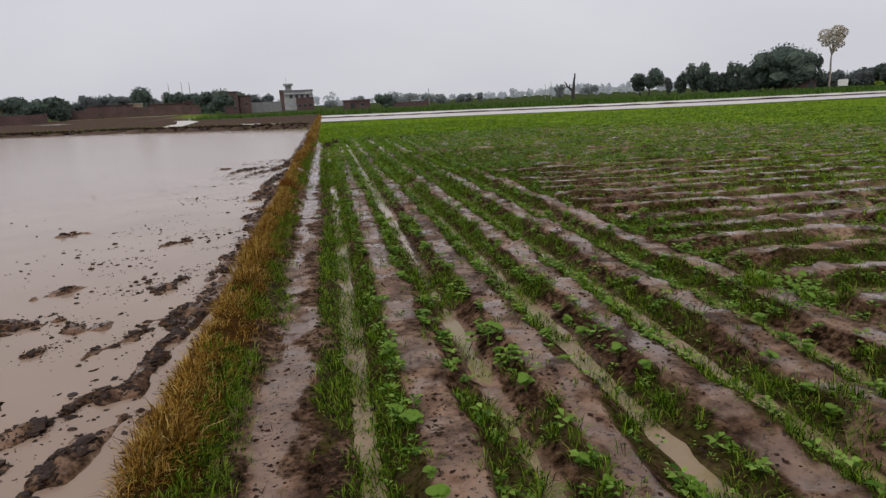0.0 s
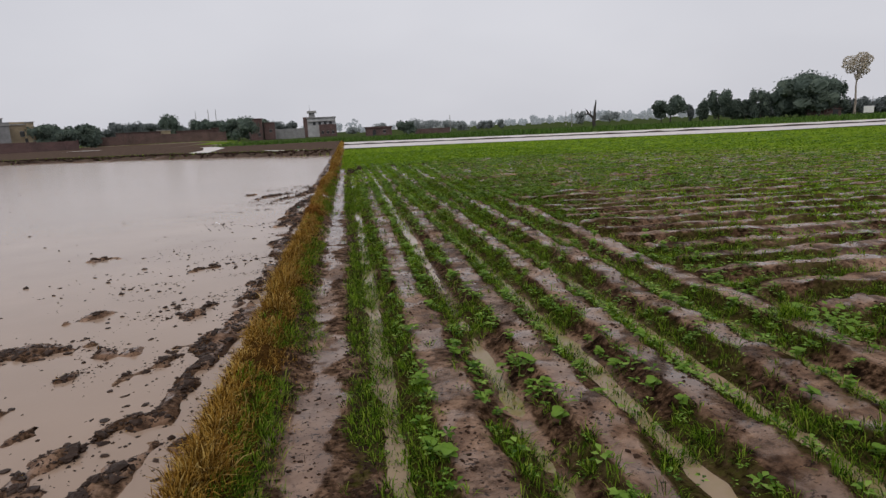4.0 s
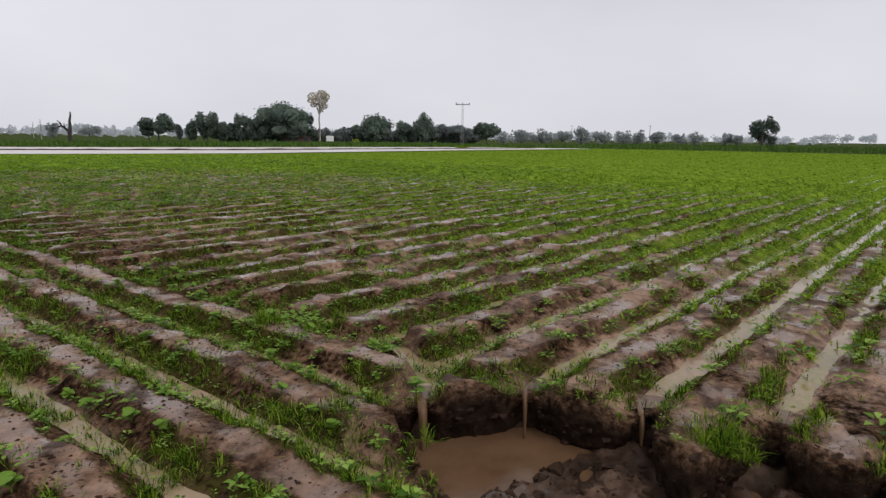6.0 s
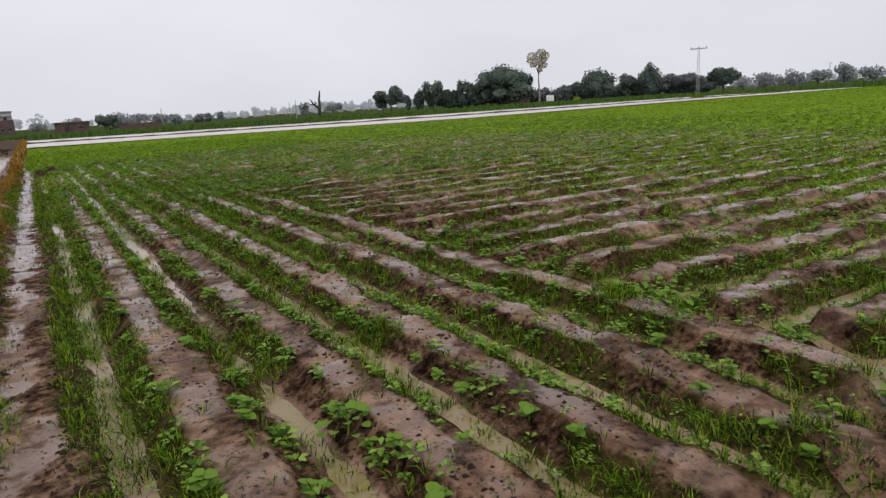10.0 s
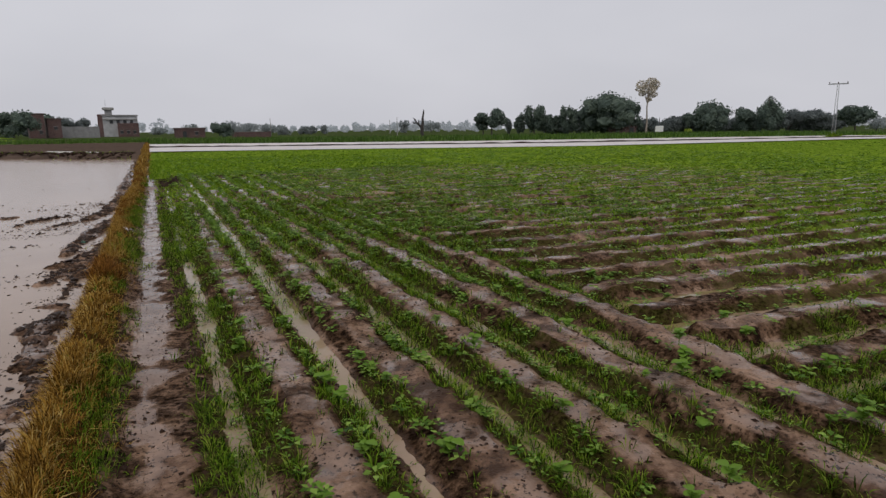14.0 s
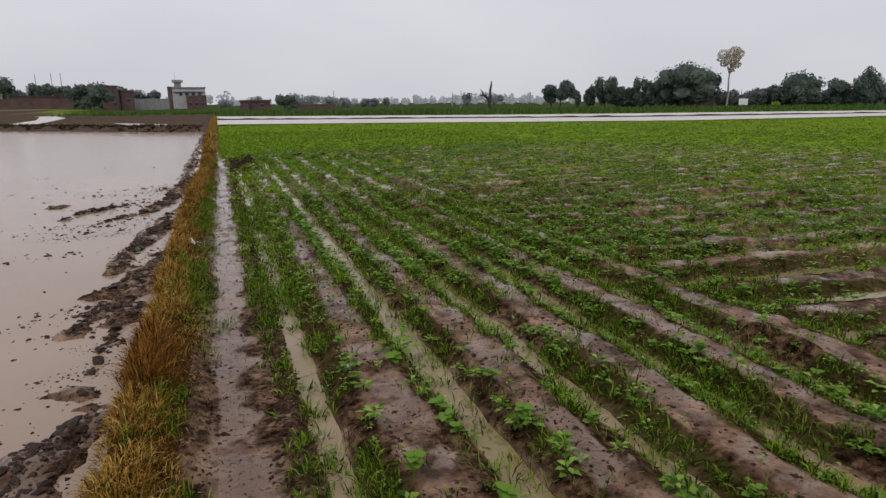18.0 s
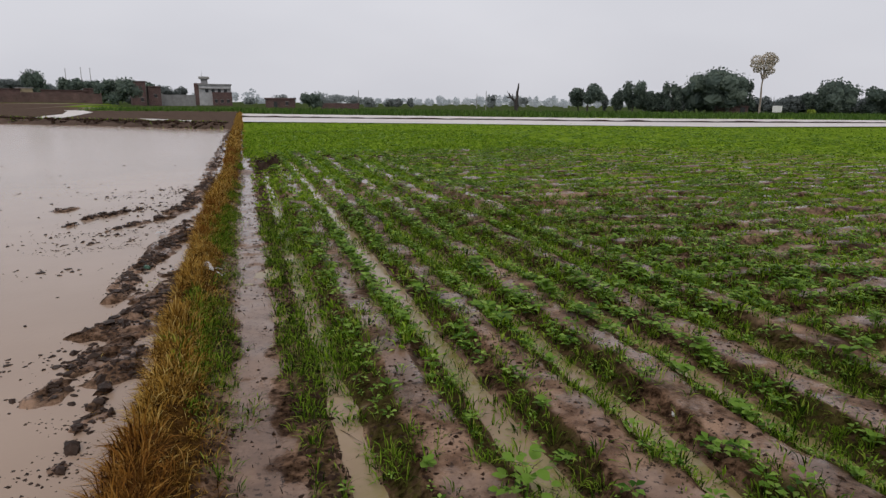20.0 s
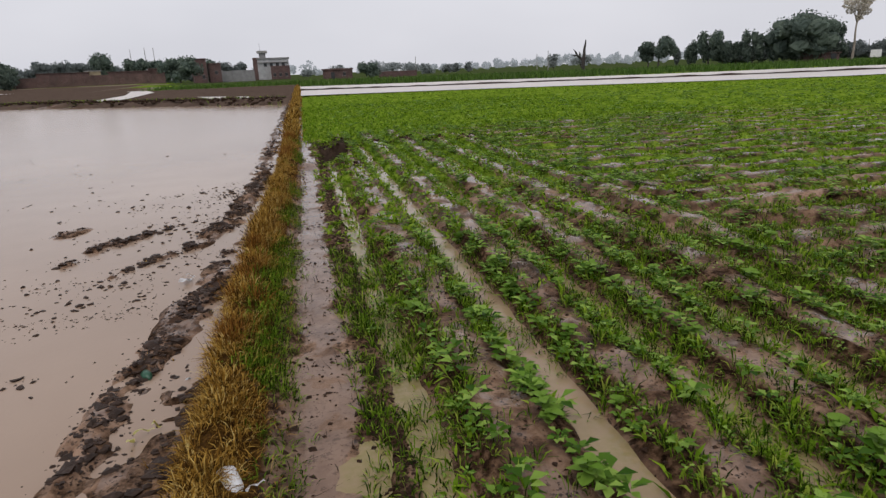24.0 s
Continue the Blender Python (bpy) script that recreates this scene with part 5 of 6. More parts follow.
# ---------------------------------------------------------------- the gully's broken wall
def gully_wall(label):
    """Crumbling earth wall all round the gully: rolls over the lip, bulges under ridges, is hollow under furrows."""
    pts = np.array([p for p in RIM if p[1] > -3.1])
    seg = np.r_[0, np.cumsum(np.hypot(*np.diff(pts, axis=0).T))]
    n = int(seg[-1] / 0.016)
    q = np.linspace(0, seg[-1], n)
    px, py = np.interp(q, seg, pts[:, 0]), np.interp(q, seg, pts[:, 1])

    def smooth(a, k):
        return np.convolve(np.pad(a, k // 2, "edge"), np.ones(k) / k, "valid")

    sx, sy = smooth(px, 9), smooth(py, 9)
    tx, ty = smooth(np.gradient(smooth(px, 25)), 15), smooth(np.gradient(smooth(py, 25)), 15)
    nl = np.hypot(tx, ty) + 1e-9
    ux, uy = ty / nl, -tx / nl
    bed = np.minimum(land_whole(sx - ux * 0.05, sy - uy * 0.05), land_whole(sx - ux * 0.15, sy - uy * 0.15))
    hollow = smooth(step(WATER - 0.006, WATER - 0.026, bed) * (sx > 3.6), 7)
    rings, sub, silt = [], [], []
    for o in (-0.34, -0.30, -0.25, -0.20, -0.15, -0.11, -0.07, -0.03, 0.0):
        x, y = sx + ux * o, sy + uy * o
        z = land_whole(x, y) + (0.005 if o > -0.33 else -0.03) - 0.025 * step(-0.10, 0.02, o) * (1 - hollow)
        z = z + step(-0.3, -0.1, o) * 0.03 * (layered(x, y, 0.07, 43, 3) - 0.5)
        rings.append(np.stack([x, y, z], -1))
        sub.append(np.full(n, 0.25 * step(-0.12, 0.0, o)))
        silt.append(np.full(n, 0.75 * step(0.02, -0.15, o)))
    top = rings[-1][:, 2]
    for k in np.linspace(0.04, 1, 24):
        e = np.full(n, k * 0.45)
        bulge = np.interp(k, (0, 0.2, 0.5, 0.8, 1), (0.0, 0.005, -0.03, -0.09, -0.10)) * (1 - hollow) + hollow * np.interp(k, (0, 0.10, 0.22, 0.7, 1), (0.0, -0.04, -0.26, -0.24, -0.05))
        crumb = 0.06 * (layered(q, e, 0.30, 41, 2) - 0.5) + 0.06 * (np.abs(layered(q, e, 0.12, 44, 3) - 0.5) - 0.1) + 0.04 * (layered(q, e, 0.045, 47, 2) - 0.5)
        o = bulge + crumb * step(0.0, 0.25, k)
        z = top * (1 - k) - 0.50 * k + 0.03 * (soft_noise(q, e, 0.06, 48) - 0.5) * (k < 0.95)
        rings.append(np.stack([sx + ux * o, sy + uy * o, z], -1))
        # subsoil below the lip, its colour also carrying the undercut's shade
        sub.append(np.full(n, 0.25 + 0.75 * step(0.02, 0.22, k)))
        silt.append(np.zeros(n))
    vv = np.concatenate(rings)
    idx = np.arange(len(vv)).reshape(len(rings), n)
    f = np.stack([idx[:-1, :-1], idx[:-1, 1:], idx[1:, 1:], idx[1:, :-1]], -1).reshape(-1, 4)
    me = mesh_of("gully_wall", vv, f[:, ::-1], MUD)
    for key, values in (("subsoil_shade", sub), ("silt", silt)):
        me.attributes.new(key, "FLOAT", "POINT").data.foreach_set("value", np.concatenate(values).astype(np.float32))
    tagged(new("gully_wall", me), label, "soil", kind="structure")
    # water that runs over the lip at the furrow heads
    wet, core = land_whole(sx - ux * 0.1, sy - uy * 0.1) < WATER + 0.02, smooth(((smooth(bed, 5) < WATER - 0.008) & (sx > 3.6)).astype(float), 7) > 0.9
    runs = np.flatnonzero(np.diff(np.r_[0, core.astype(int), 0]))
    sheet = [np.stack([sx + ux * o, sy + uy * o, np.full(n, WATER + 0.003 + zz)], -1) for o, zz in ((-0.32, 0), (-0.24, 0), (-0.16, 0), (-0.10, -0.002))]
    si = np.arange(len(sheet) * n).reshape(len(sheet), n)
    sf = np.stack([si[:-1, :-1], si[:-1, 1:], si[1:, 1:], si[1:, :-1]], -1)
    falls, fall_faces, at = [np.concatenate(sheet)], [sf[np.repeat(wet[None, :-1], len(sheet) - 1, 0)][:, ::-1]], len(sheet) * n
    u = np.linspace(-1, 1, 9)
    for a, b in zip(runs[::2], runs[1::2]):
        # one stream: a rounded ribbon that slides over the lip, narrows and falls in a bow
        c = (a + b) // 2
        wide = 0.017 + 0.018 * lattice(np.array([c]), np.array([3]), 5)[0]
        line = ((-0.30, 0.004, 1.3), (-0.18, 0.004, 1.2), (-0.09, 0.002, 1.1), (-0.04, -0.003, 1.0), (-0.01, -0.014, 0.95), (0.015, -0.04, 0.9), (0.035, -0.09, 0.8), (0.05, -0.16, 0.7), (0.06, -0.25, 0.6), (0.065, -0.36, 0.65))
        for o, zz, k in line:
            half = wide * k * (1 + 0.25 * (soft_noise(u * 0 + zz * 3, u * 0 + c, 0.12, 93) - 0.5))
            bow = 0.022 * (1 - u * u) * (o > -0.02) + 0.008 * (soft_noise(u * 2, u * 0 + zz * 9, 0.4, 94) - 0.5)
            falls.append(np.stack([sx[c] + ux[c] * (o + bow) - uy[c] * u * half, sy[c] + uy[c] * (o + bow) + ux[c] * u * half, np.full(9, WATER + 0.003 + zz) + 0.006 * (1 - u * u) * (o < 0)], -1))
        g = at + np.arange(9 * len(line)).reshape(len(line), 9)
        fall_faces.append(np.stack([g[:-1, :-1], g[:-1, 1:], g[1:, 1:], g[1:, :-1]], -1).reshape(-1, 4))
        at += 9 * len(line)
    tagged(new("water_spill", mesh_of("water_spill", np.concatenate(falls), np.concatenate(fall_faces), GULLY)), "muddy water running over the gully's lip from the furrows", "water", kind="structure")
    pickd = rng.choice(np.arange(6 * n, 30 * n), 900)
    w = vv[pickd]
    lumps("gully_clods", w[:, 0], w[:, 1], w[:, 2], rng.uniform(0.005, 0.02, len(w)) * rng.uniform(0.5, 1.6, len(w)), CLOD, "wet clods sticking out of the gully's earth wall")


gully_wall("crumbling undercut earth wall of the gully")


# ---------------------------------------------------------------- litter
def bottle(m):
    ob = thing("plastic_bottle", "empty white plastic bottle lying open-necked in dry grass", "bottle", m)
    bm = bmesh.new()
    lathe(bm, [(0.036, 0), (0.043, 0.006), (0.045, 0.02), (0.045, 0.115), (0.043, 0.135), (0.034, 0.155), (0.021, 0.166), (0.018, 0.172)], 20)
    part("body", bm, WHITE_PLASTIC, ob)
    bm = bmesh.new()
    lathe(bm, [(0.018, 0.172), (0.018, 0.188), (0.0205, 0.189), (0.0205, 0.194), (0.0145, 0.194), (0.0135, 0.18)], 16)
    part("neck", bm, WHITE_PLASTIC, ob)
    # a black disc imitates the shade inside the open neck
    bm = bmesh.new()
    lathe(bm, [(0.0132, 0.184), (0.0134, 0.1865)], 14)
    part("mouth", bm, BOTTLE_SHADE, ob, "black disc for the shaded open mouth of the bottle")
    return ob


def flake(name, bits, mat, label, category, seed):
    """Crumpled scraps of plastic film, each a bent thick strip."""
    r = random.Random(seed)
    bm = bmesh.new()
    for x, y, z, ang, length, width in bits:
        c, s = math.cos(radians(ang)), math.sin(radians(ang))
        prev = None
        for i in range(7):
            t = i / 6
            h = z + 0.02 * math.sin(t * 5 + r.random()) + r.uniform(0, 0.008)
            w = width * (0.6 + 0.4 * math.sin(t * 3.1 + 0.3))
            px, py = x + c * length * (t - 0.5), y + s * length * (t - 0.5)
            pair = (bm.verts.new((px - s * w, py + c * w, h)), bm.verts.new((px + s * w, py - c * w, h + r.uniform(-0.01, 0.012))))
            if prev:
                bm.faces.new((prev[0], prev[1], pair[1], pair[0]))
            prev = pair
    bmesh.ops.solidify(bm, geom=bm.faces[:], thickness=0.002)
    return tagged(part(name, bm, mat), label, category)


BX, BY = 0.12, 16.46
bz = float(land(BX + 0.08, BY)) - 0.02
bottle(pose(BX - 0.02, BY + 0.06, bz + 0.075, 0, 0, 24) @ pose(0, 0, 0, 112, 0, 0) @ Matrix.Diagonal((1.0, 1.0, 0.7, 1)))
flake("plastic_strap", [(BX + 0.10, BY - 0.02, bz + 0.05, 62, 0.12, 0.007), (BX + 0.11, BY - 0.09, bz + 0.02, 8, 0.09, 0.008)], WHITE_PLASTIC, "bent white plastic strip beside the bottle", "strap", 2)
capb = bmesh.new()
lathe(capb, [(0.022, 0), (0.024, 0.004), (0.024, 0.022), (0.021, 0.026)], 14)
cap = tagged(part("bottle_cap", capb, GREEN_PLASTIC), "dark green screw cap lying in the grass", "cap")
cap.matrix_world = pose(BX + 0.06, BY - 0.17, bz + 0.004, 14, 8, 0)
lz = float(land(-0.78, 20.68))
flake("plastic_wrapper", [(-0.78, 20.68, max(lz, LOW_WATER) + 0.03, 60, 0.15, 0.04), (-0.75, 20.76, max(lz, LOW_WATER) + 0.05, 20, 0.08, 0.02)], WHITE_PLASTIC, "crumpled white plastic wrapper on a mud bank", "litter", 3)
flake("plastic_film", [(-0.54, 17.77, LOW_WATER + 0.04, 35, 0.12, 0.012), (-0.59, 17.69, LOW_WATER + 0.03, 80, 0.07, 0.014), (-0.48, 17.82, LOW_WATER + 0.04, 0, 0.05, 0.012)], YELLOW_FILM, "torn pale yellow plastic film on wet mud", "litter", 4)
flake("plastic_wrapper", [(-0.40, 18.47, float(land(-0.40, 18.47)) + 0.02, 50, 0.07, 0.018)], WHITE_PLASTIC, "small white scrap at the foot of the bund", "litter", 5)
gb = bmesh.new()
lathe(gb, [(0.02, 0), (0.034, 0.01), (0.034, 0.06), (0.02, 0.085), (0.012, 0.09), (0.012, 0.105)], 14)
green = tagged(part("small_bottle", gb, GREEN_PLASTIC), "dark green plastic bottle lying in shallow water", "bottle")
green.matrix_world = pose(-0.72, 18.61, LOW_WATER + 0.012, 90, 0, 30)
flake("floating_scrap", [(-2.45, 16.2, LOW_WATER + 0.012, 10, 0.16, 0.035)], WHITE_PLASTIC, "white plastic scrap floating on the pond", "litter", 6)
for x, y, z in ((1.15, 12.35, 0.02), (2.55, 13.0, 0.05), (2.25, 16.55, 0.05), (4.9, 11.6, 0.05), (6.4, 12.0, 0.05)):
    flake("white_scrap", [(x, y, float(land(x, y)) + 0.012, 40, 0.03, 0.008)], WHITE_PLASTIC, "tiny white scrap on the wet soil", "litter", 7)


# ---------------------------------------------------------------- trees
def leaf_cloud(blobs, count, size, seed):
    """Leaf cards spread through the outer part of uneven blobs (x, y, z, rx, ry, rz)."""
    r = np.random.default_rng(seed)
    vol = np.array([b[3] * b[4] + b[4] * b[5] for b in blobs])
    which = r.choice(len(blobs), count, p=vol / vol.sum())
    b = np.array(blobs)[which]
    d = r.normal(size=(count, 3))
    d /= np.linalg.norm(d, axis=1)[:, None]
    c = b[:, :3] + d * b[:, 3:] * (r.uniform(0.45, 1, count) ** 0.35)[:, None] * (1 + 0.07 * r.normal(size=count))[:, None]
    c[:, 2] = np.maximum(c[:, 2], 0.05)
    u = r.normal(size=(count, 3))
    u /= np.linalg.norm(u, axis=1)[:, None]
    w = np.cross(u, r.normal(size=(count, 3)))
    w /= np.linalg.norm(w, axis=1)[:, None]
    s = (size * r.uniform(0.6, 1.3, count))[:, None]
    v = np.stack([c - u * s * 0.6, c - w * s * 0.35, c + u * s * 0.6, c + w * s * 0.35], 1)
    return v.reshape(-1, 3), np.arange(count * 4).reshape(-1, 4)


g = np.linspace(-1, 1, 5)
CUBE_V, CUBE_F = [], []
for axis in range(3):
    for sign in (-1, 1):
        a, b = np.meshgrid(g, g)
        q = np.insert(np.stack([a.ravel(), b.ravel()], -1), axis, sign, axis=1)
        ids = np.arange(25).reshape(5, 5) + 25 * len(CUBE_V)
        CUBE_V.append(q / np.linalg.norm(q, axis=1)[:, None])
        CUBE_F.append(np.stack([ids[:-1, :-1], ids[:-1, 1:], ids[1:, 1:], ids[1:, :-1]], -1).reshape(-1, 4))
CUBE_V, CUBE_F = np.concatenate(CUBE_V), np.concatenate(CUBE_F)


def leaf_masses(blobs, seed):
    """The dense inner foliage: a lumpy closed mass within each blob."""
    vv, ff = [], []
    for i, b in enumerate(blobs):
        lump = 0.58 + 0.36 * (soft_noise(CUBE_V[:, 0] * 3 + CUBE_V[:, 2] * 2, CUBE_V[:, 1] * 3 - CUBE_V[:, 2] * 2.5, 1.0, seed + 7 * i) - 0.3)
        vv.append(np.array(b[:3]) + CUBE_V * lump[:, None] * np.array(b[3:]))
        ff.append(CUBE_F + i * len(CUBE_V))
    v = np.concatenate(vv)
    v[:, 2] = np.maximum(v[:, 2], 0.02)
    return v, np.concatenate(ff)


def crown_blobs(width, low, high, n, r, depth=None):
    depth = depth or width
    blobs, mid = [], (low + high) / 2
    for i in range(n):
        a, q = r.uniform(0, 6.28), math.sqrt(r.random()) * 0.62
        z = r.uniform(low + 0.2 * (high - low), high - 0.22 * (high - low))
        k = 1 - 0.45 * abs(z - mid) / max(0.1, (high - low) / 2)
        s = r.uniform(0.26, 0.42)
        blobs.append((math.cos(a) * q * width / 2 * k * 1.4, math.sin(a) * q * depth / 2 * k * 1.4, z, s * width / 2 * 1.1, s * depth / 2 * 1.1, (high - low) * r.uniform(0.18, 0.28)))
    return blobs


def tree(az, d, height, width, low, seed, mat=TREE_LEAF, bark=BARK, n=10, leaves=1500, size=0.5, label="dark green tree with a rounded crown at the field's edge", name="tree", category="tree", spread=1.0):
    r = random.Random(seed)
    x, y, _ = bearing(az, d)
    ob = thing(name, label, category, far_scale(az) @ pose(x, y, float(land(x, y)) - 0.05 if az < -2 else -0.05, 0, 0, r.uniform(-40, 40)))
    blobs = crown_blobs(width, low, height, n, r)
    bm = bmesh.new()
    girth = 0.022 * height + 0.05
    fork = low + 0.15 * (height - low)
    lean = r.uniform(-0.3, 0.3)
    tube(bm, [(0, 0, 0), (lean * 0.3, 0.05, fork * 0.5), (lean, 0, fork), (lean * 1.3, 0.1, (fork + height) / 2), (lean, 0, height * 0.92)], [girth * 1.3, girth, girth * 0.85, girth * 0.5, 0.04], 8)
    for b in blobs[: min(8, n)]:
        tube(bm, [(lean * 0.8, 0, fork * 0.85), ((lean + b[0]) / 2, b[1] / 2, (fork + b[2]) / 2 + 0.1), b[:3]], [girth * 0.5, girth * 0.3, 0.03], 5)
    part("trunk", bm, bark, ob)
    v, f = leaf_cloud(blobs, leaves, size * spread, seed)
    if mat not in (LIME_LEAF, PALE_HAZED_LEAF):
        v2, f2 = leaf_masses(blobs, seed)
        v, f = np.concatenate([v, v2]), np.concatenate([f, f2 + len(v)])
    crown = new("crown", mesh_of("crown", v, f, mat, False))
    crown.parent = ob
    return ob


def top_of(elev, d):
    return 1.62 + d * math.tan(radians(elev))


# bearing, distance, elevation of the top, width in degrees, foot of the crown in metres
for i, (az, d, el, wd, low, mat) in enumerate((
    (28.4, 160, 1.72, 2.5, 1.5, TREE_LEAF), (27.7, 162, 1.25, 1.5, 1.2, TREE_LEAF), (56.5, 165, 1.55, 2.5, 1.6, TREE_LEAF), (30.0, 178, 0.95, 0.7, 0.8, HAZED_LEAF), (30.9, 172, 1.4, 0.95, 1.0, TREE_LEAF), (32.15, 170, 1.95, 1.8, 1.4, TREE_LEAF), (33.2, 172, 1.25, 1.2, 0.5, TREE_LEAF), (34.1, 174, 1.15, 1.2, 0.4, TREE_LEAF),
    (35.2, 171, 1.88, 1.6, 1.2, TREE_LEAF), (38.4, 170, 2.95, 4.9, 2.0, TREE_LEAF), (40.3, 173, 2.2, 1.8, 1.0, TREE_LEAF), (36.9, 172, 2.0, 1.9, 0.6, TREE_LEAF), (43.7, 178, 1.0, 2.3, 0.5, HAZED_LEAF), (46.4, 172, 2.2, 3.1, 0.8, TREE_LEAF), (45.2, 176, 1.3, 1.6, 0.5, TREE_LEAF), (48.8, 174, 1.5, 2.3, 0.5, TREE_LEAF),
    (50.7, 172, 2.6, 2.2, 1.0, TREE_LEAF), (52.2, 178, 1.4, 1.8, 0.5, HAZED_LEAF), (54.0, 180, 1.3, 2.6, 0.4, HAZED_LEAF), (58.0, 190, 0.8, 1.6, 0.4, HAZED_LEAF),
    (79.35, 170, 2.08, 2.0, 0.8, TREE_LEAF), (74.3, 190, 0.92, 1.1, 0.5, HAZED_LEAF), (71.2, 210, 0.75, 1.3, 0.4, HAZED_LEAF),
    (64.9, 215, 1.15, 1.6, 0.5, HAZED_LEAF), (59.6, 240, 0.82, 2.0, 0.4, HAZED_LEAF), (61.4, 240, 0.95, 2.4, 0.4, HAZED_LEAF), (63.2, 250, 0.8, 2.0, 0.4, HAZED_LEAF), (66.6, 240, 0.85, 1.6, 0.4, HAZED_LEAF), (68.4, 260, 0.85, 1.6, 0.4, HAZED_LEAF), (69.7, 250, 1.0, 1.1, 0.4, HAZED_LEAF), (73.0, 280, 0.6, 1.2, 0.4, HAZED_LEAF), (76.6, 280, 0.75, 0.9, 0.4, HAZED_LEAF), (77.4, 280, 0.6, 0.9, 0.4, HAZED_LEAF),
    (99.6, 230, 1.48, 1.7, 0.6, HAZED_LEAF), (98.3, 235, 1.2, 1.5, 0.6, HAZED_LEAF), (101.4, 240, 0.98, 1.8, 0.4, HAZED_LEAF), (95.3, 290, 0.9, 1.1, 0.6, HAZED_LEAF), (90.9, 300, 0.95, 1.4, 0.6, HAZED_LEAF), (92.3, 310, 0.85, 1.2, 0.6, HAZED_LEAF), (94.0, 320, 0.85, 0.8, 0.6, HAZED_LEAF),
    (5.5, 165, 0.85, 1.8, 0.3, TREE_LEAF), (6.4, 300, 1.0, 2.0, 0.5, HAZED_LEAF), (7.6, 310, 0.75, 2.2, 0.5, HAZED_LEAF), (9.0, 310, 0.6, 2.0, 0.5, HAZED_LEAF), (10.6, 260, 0.52, 1.2, 0.4, HAZED_LEAF), (12.2, 280, 0.35, 1.0, 0.4, HAZED_LEAF), (13.0, 280, 0.42, 0.7, 0.4, HAZED_LEAF), (14.0, 260, 0.5, 0.6, 0.8, HAZED_LEAF), (3.1, 330, 0.7, 1.2, 0.5, HAZED_LEAF), (0.6, 380, 0.45, 1.3, 0.5, PALE_HAZED_LEAF),
    (21.0, 250, 0.84, 0.9, 1.0, HAZED_LEAF), (23.4, 300, 0.80, 1.6, 0.8, HAZED_LEAF),
    (-29.0, 190, 1.9, 2.2, 0.5, TREE_LEAF), (-27.6, 192, 1.85, 2.0, 0.5, TREE_LEAF), (-23.4, 195, 1.75, 2.2, 0.5, TREE_LEAF), (-22.0, 200, 1.5, 2.4, 0.5, TREE_LEAF), (-20.4, 205, 1.4, 2.2, 0.5, TREE_LEAF), (-18.4, 300, 1.5, 1.6, 0.5, HAZED_LEAF), (-17.0, 300, 1.65, 1.6, 0.5, HAZED_LEAF), (-15.9, 290, 1.4, 2.0, 0.5, HAZED_LEAF), (-14.4, 280, 2.15, 1.9, 0.8, TREE_LEAF), (-12.1, 255, 1.45, 1.8, 0.5, TREE_LEAF), (-10.5, 260, 1.3, 2.2, 0.5, TREE_LEAF), (-9.1, 235, 1.62, 2.8, 0.4, TREE_LEAF), (-7.0, 290, 1.55, 1.6, 0.5, TREE_LEAF), (-4.9, 300, 1.2, 1.6, 0.5, HAZED_LEAF), (-31.5, 200, 1.7, 2.6, 0.5, TREE_LEAF), (-34, 205, 1.6, 2.8, 0.5, TREE_LEAF), (-37, 210, 1.8, 3, 0.5, TREE_LEAF),
    *((33.6 + 1.28 * q, 182 + 3 * (q % 3), 0.62 + 0.3 * ((q * 7) % 5) / 4, 1.9 + 0.5 * (q % 2), 0.2, HAZED_LEAF) for q in range(18)),
    *((-38.5 + 1.35 * q, 216 + 9 * (q % 3), 1.15 + 0.32 * ((q * 5) % 4) / 2, 2.3 + 0.4 * (q % 2), 0.3, TREE_LEAF if q % 3 else HAZED_LEAF) for q in range(14)),
    *((-19.4 + 1.45 * q, 300 + 11 * (q % 3), 1.05 + 0.22 * ((q * 3) % 4) / 2, 2.2, 0.4, HAZED_LEAF) for q in range(10)))):
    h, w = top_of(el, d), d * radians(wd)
    # the farther trees take the palest foliage, its colour imitating haze
    if mat is HAZED_LEAF and d >= (189 if az > 42 else 230) and az > 2:
        mat = PALE_HAZED_LEAF
    tree(az, d, h, w * 1.05, low * 0.3 if i > 2 else low, 100 + i, mat, BARK, 13 + i % 5 + 12 * (wd > 4), int((950 + 160 * w) * (0.35 if mat is PALE_HAZED_LEAF else 1 if 25 < az < 82 else 0.5)), 0.46 if d < 200 else 0.75,
         label="dark green tree with a rounded uneven crown" if mat is TREE_LEAF else "tree far across the fields, haze in its pale colour", spread=1.0)

# the tall withered tree, the lime green bush
r_tall = bearing(41.55, 172)
tall = thing("withered_tree", "tall pale tree with a sparse withered tan crown", "tree", far_scale(41.55) @ pose(r_tall[0], r_tall[1], 0))
bm = bmesh.new()
tube(bm, [(0, 0, -0.1), (0.1, 0, 3), (-0.1, 0, 6.2), (0.1, 0, 9), (0.4, 0, 12.6)], [0.28, 0.22, 0.17, 0.12, 0.03], 8)
tall_blobs = []
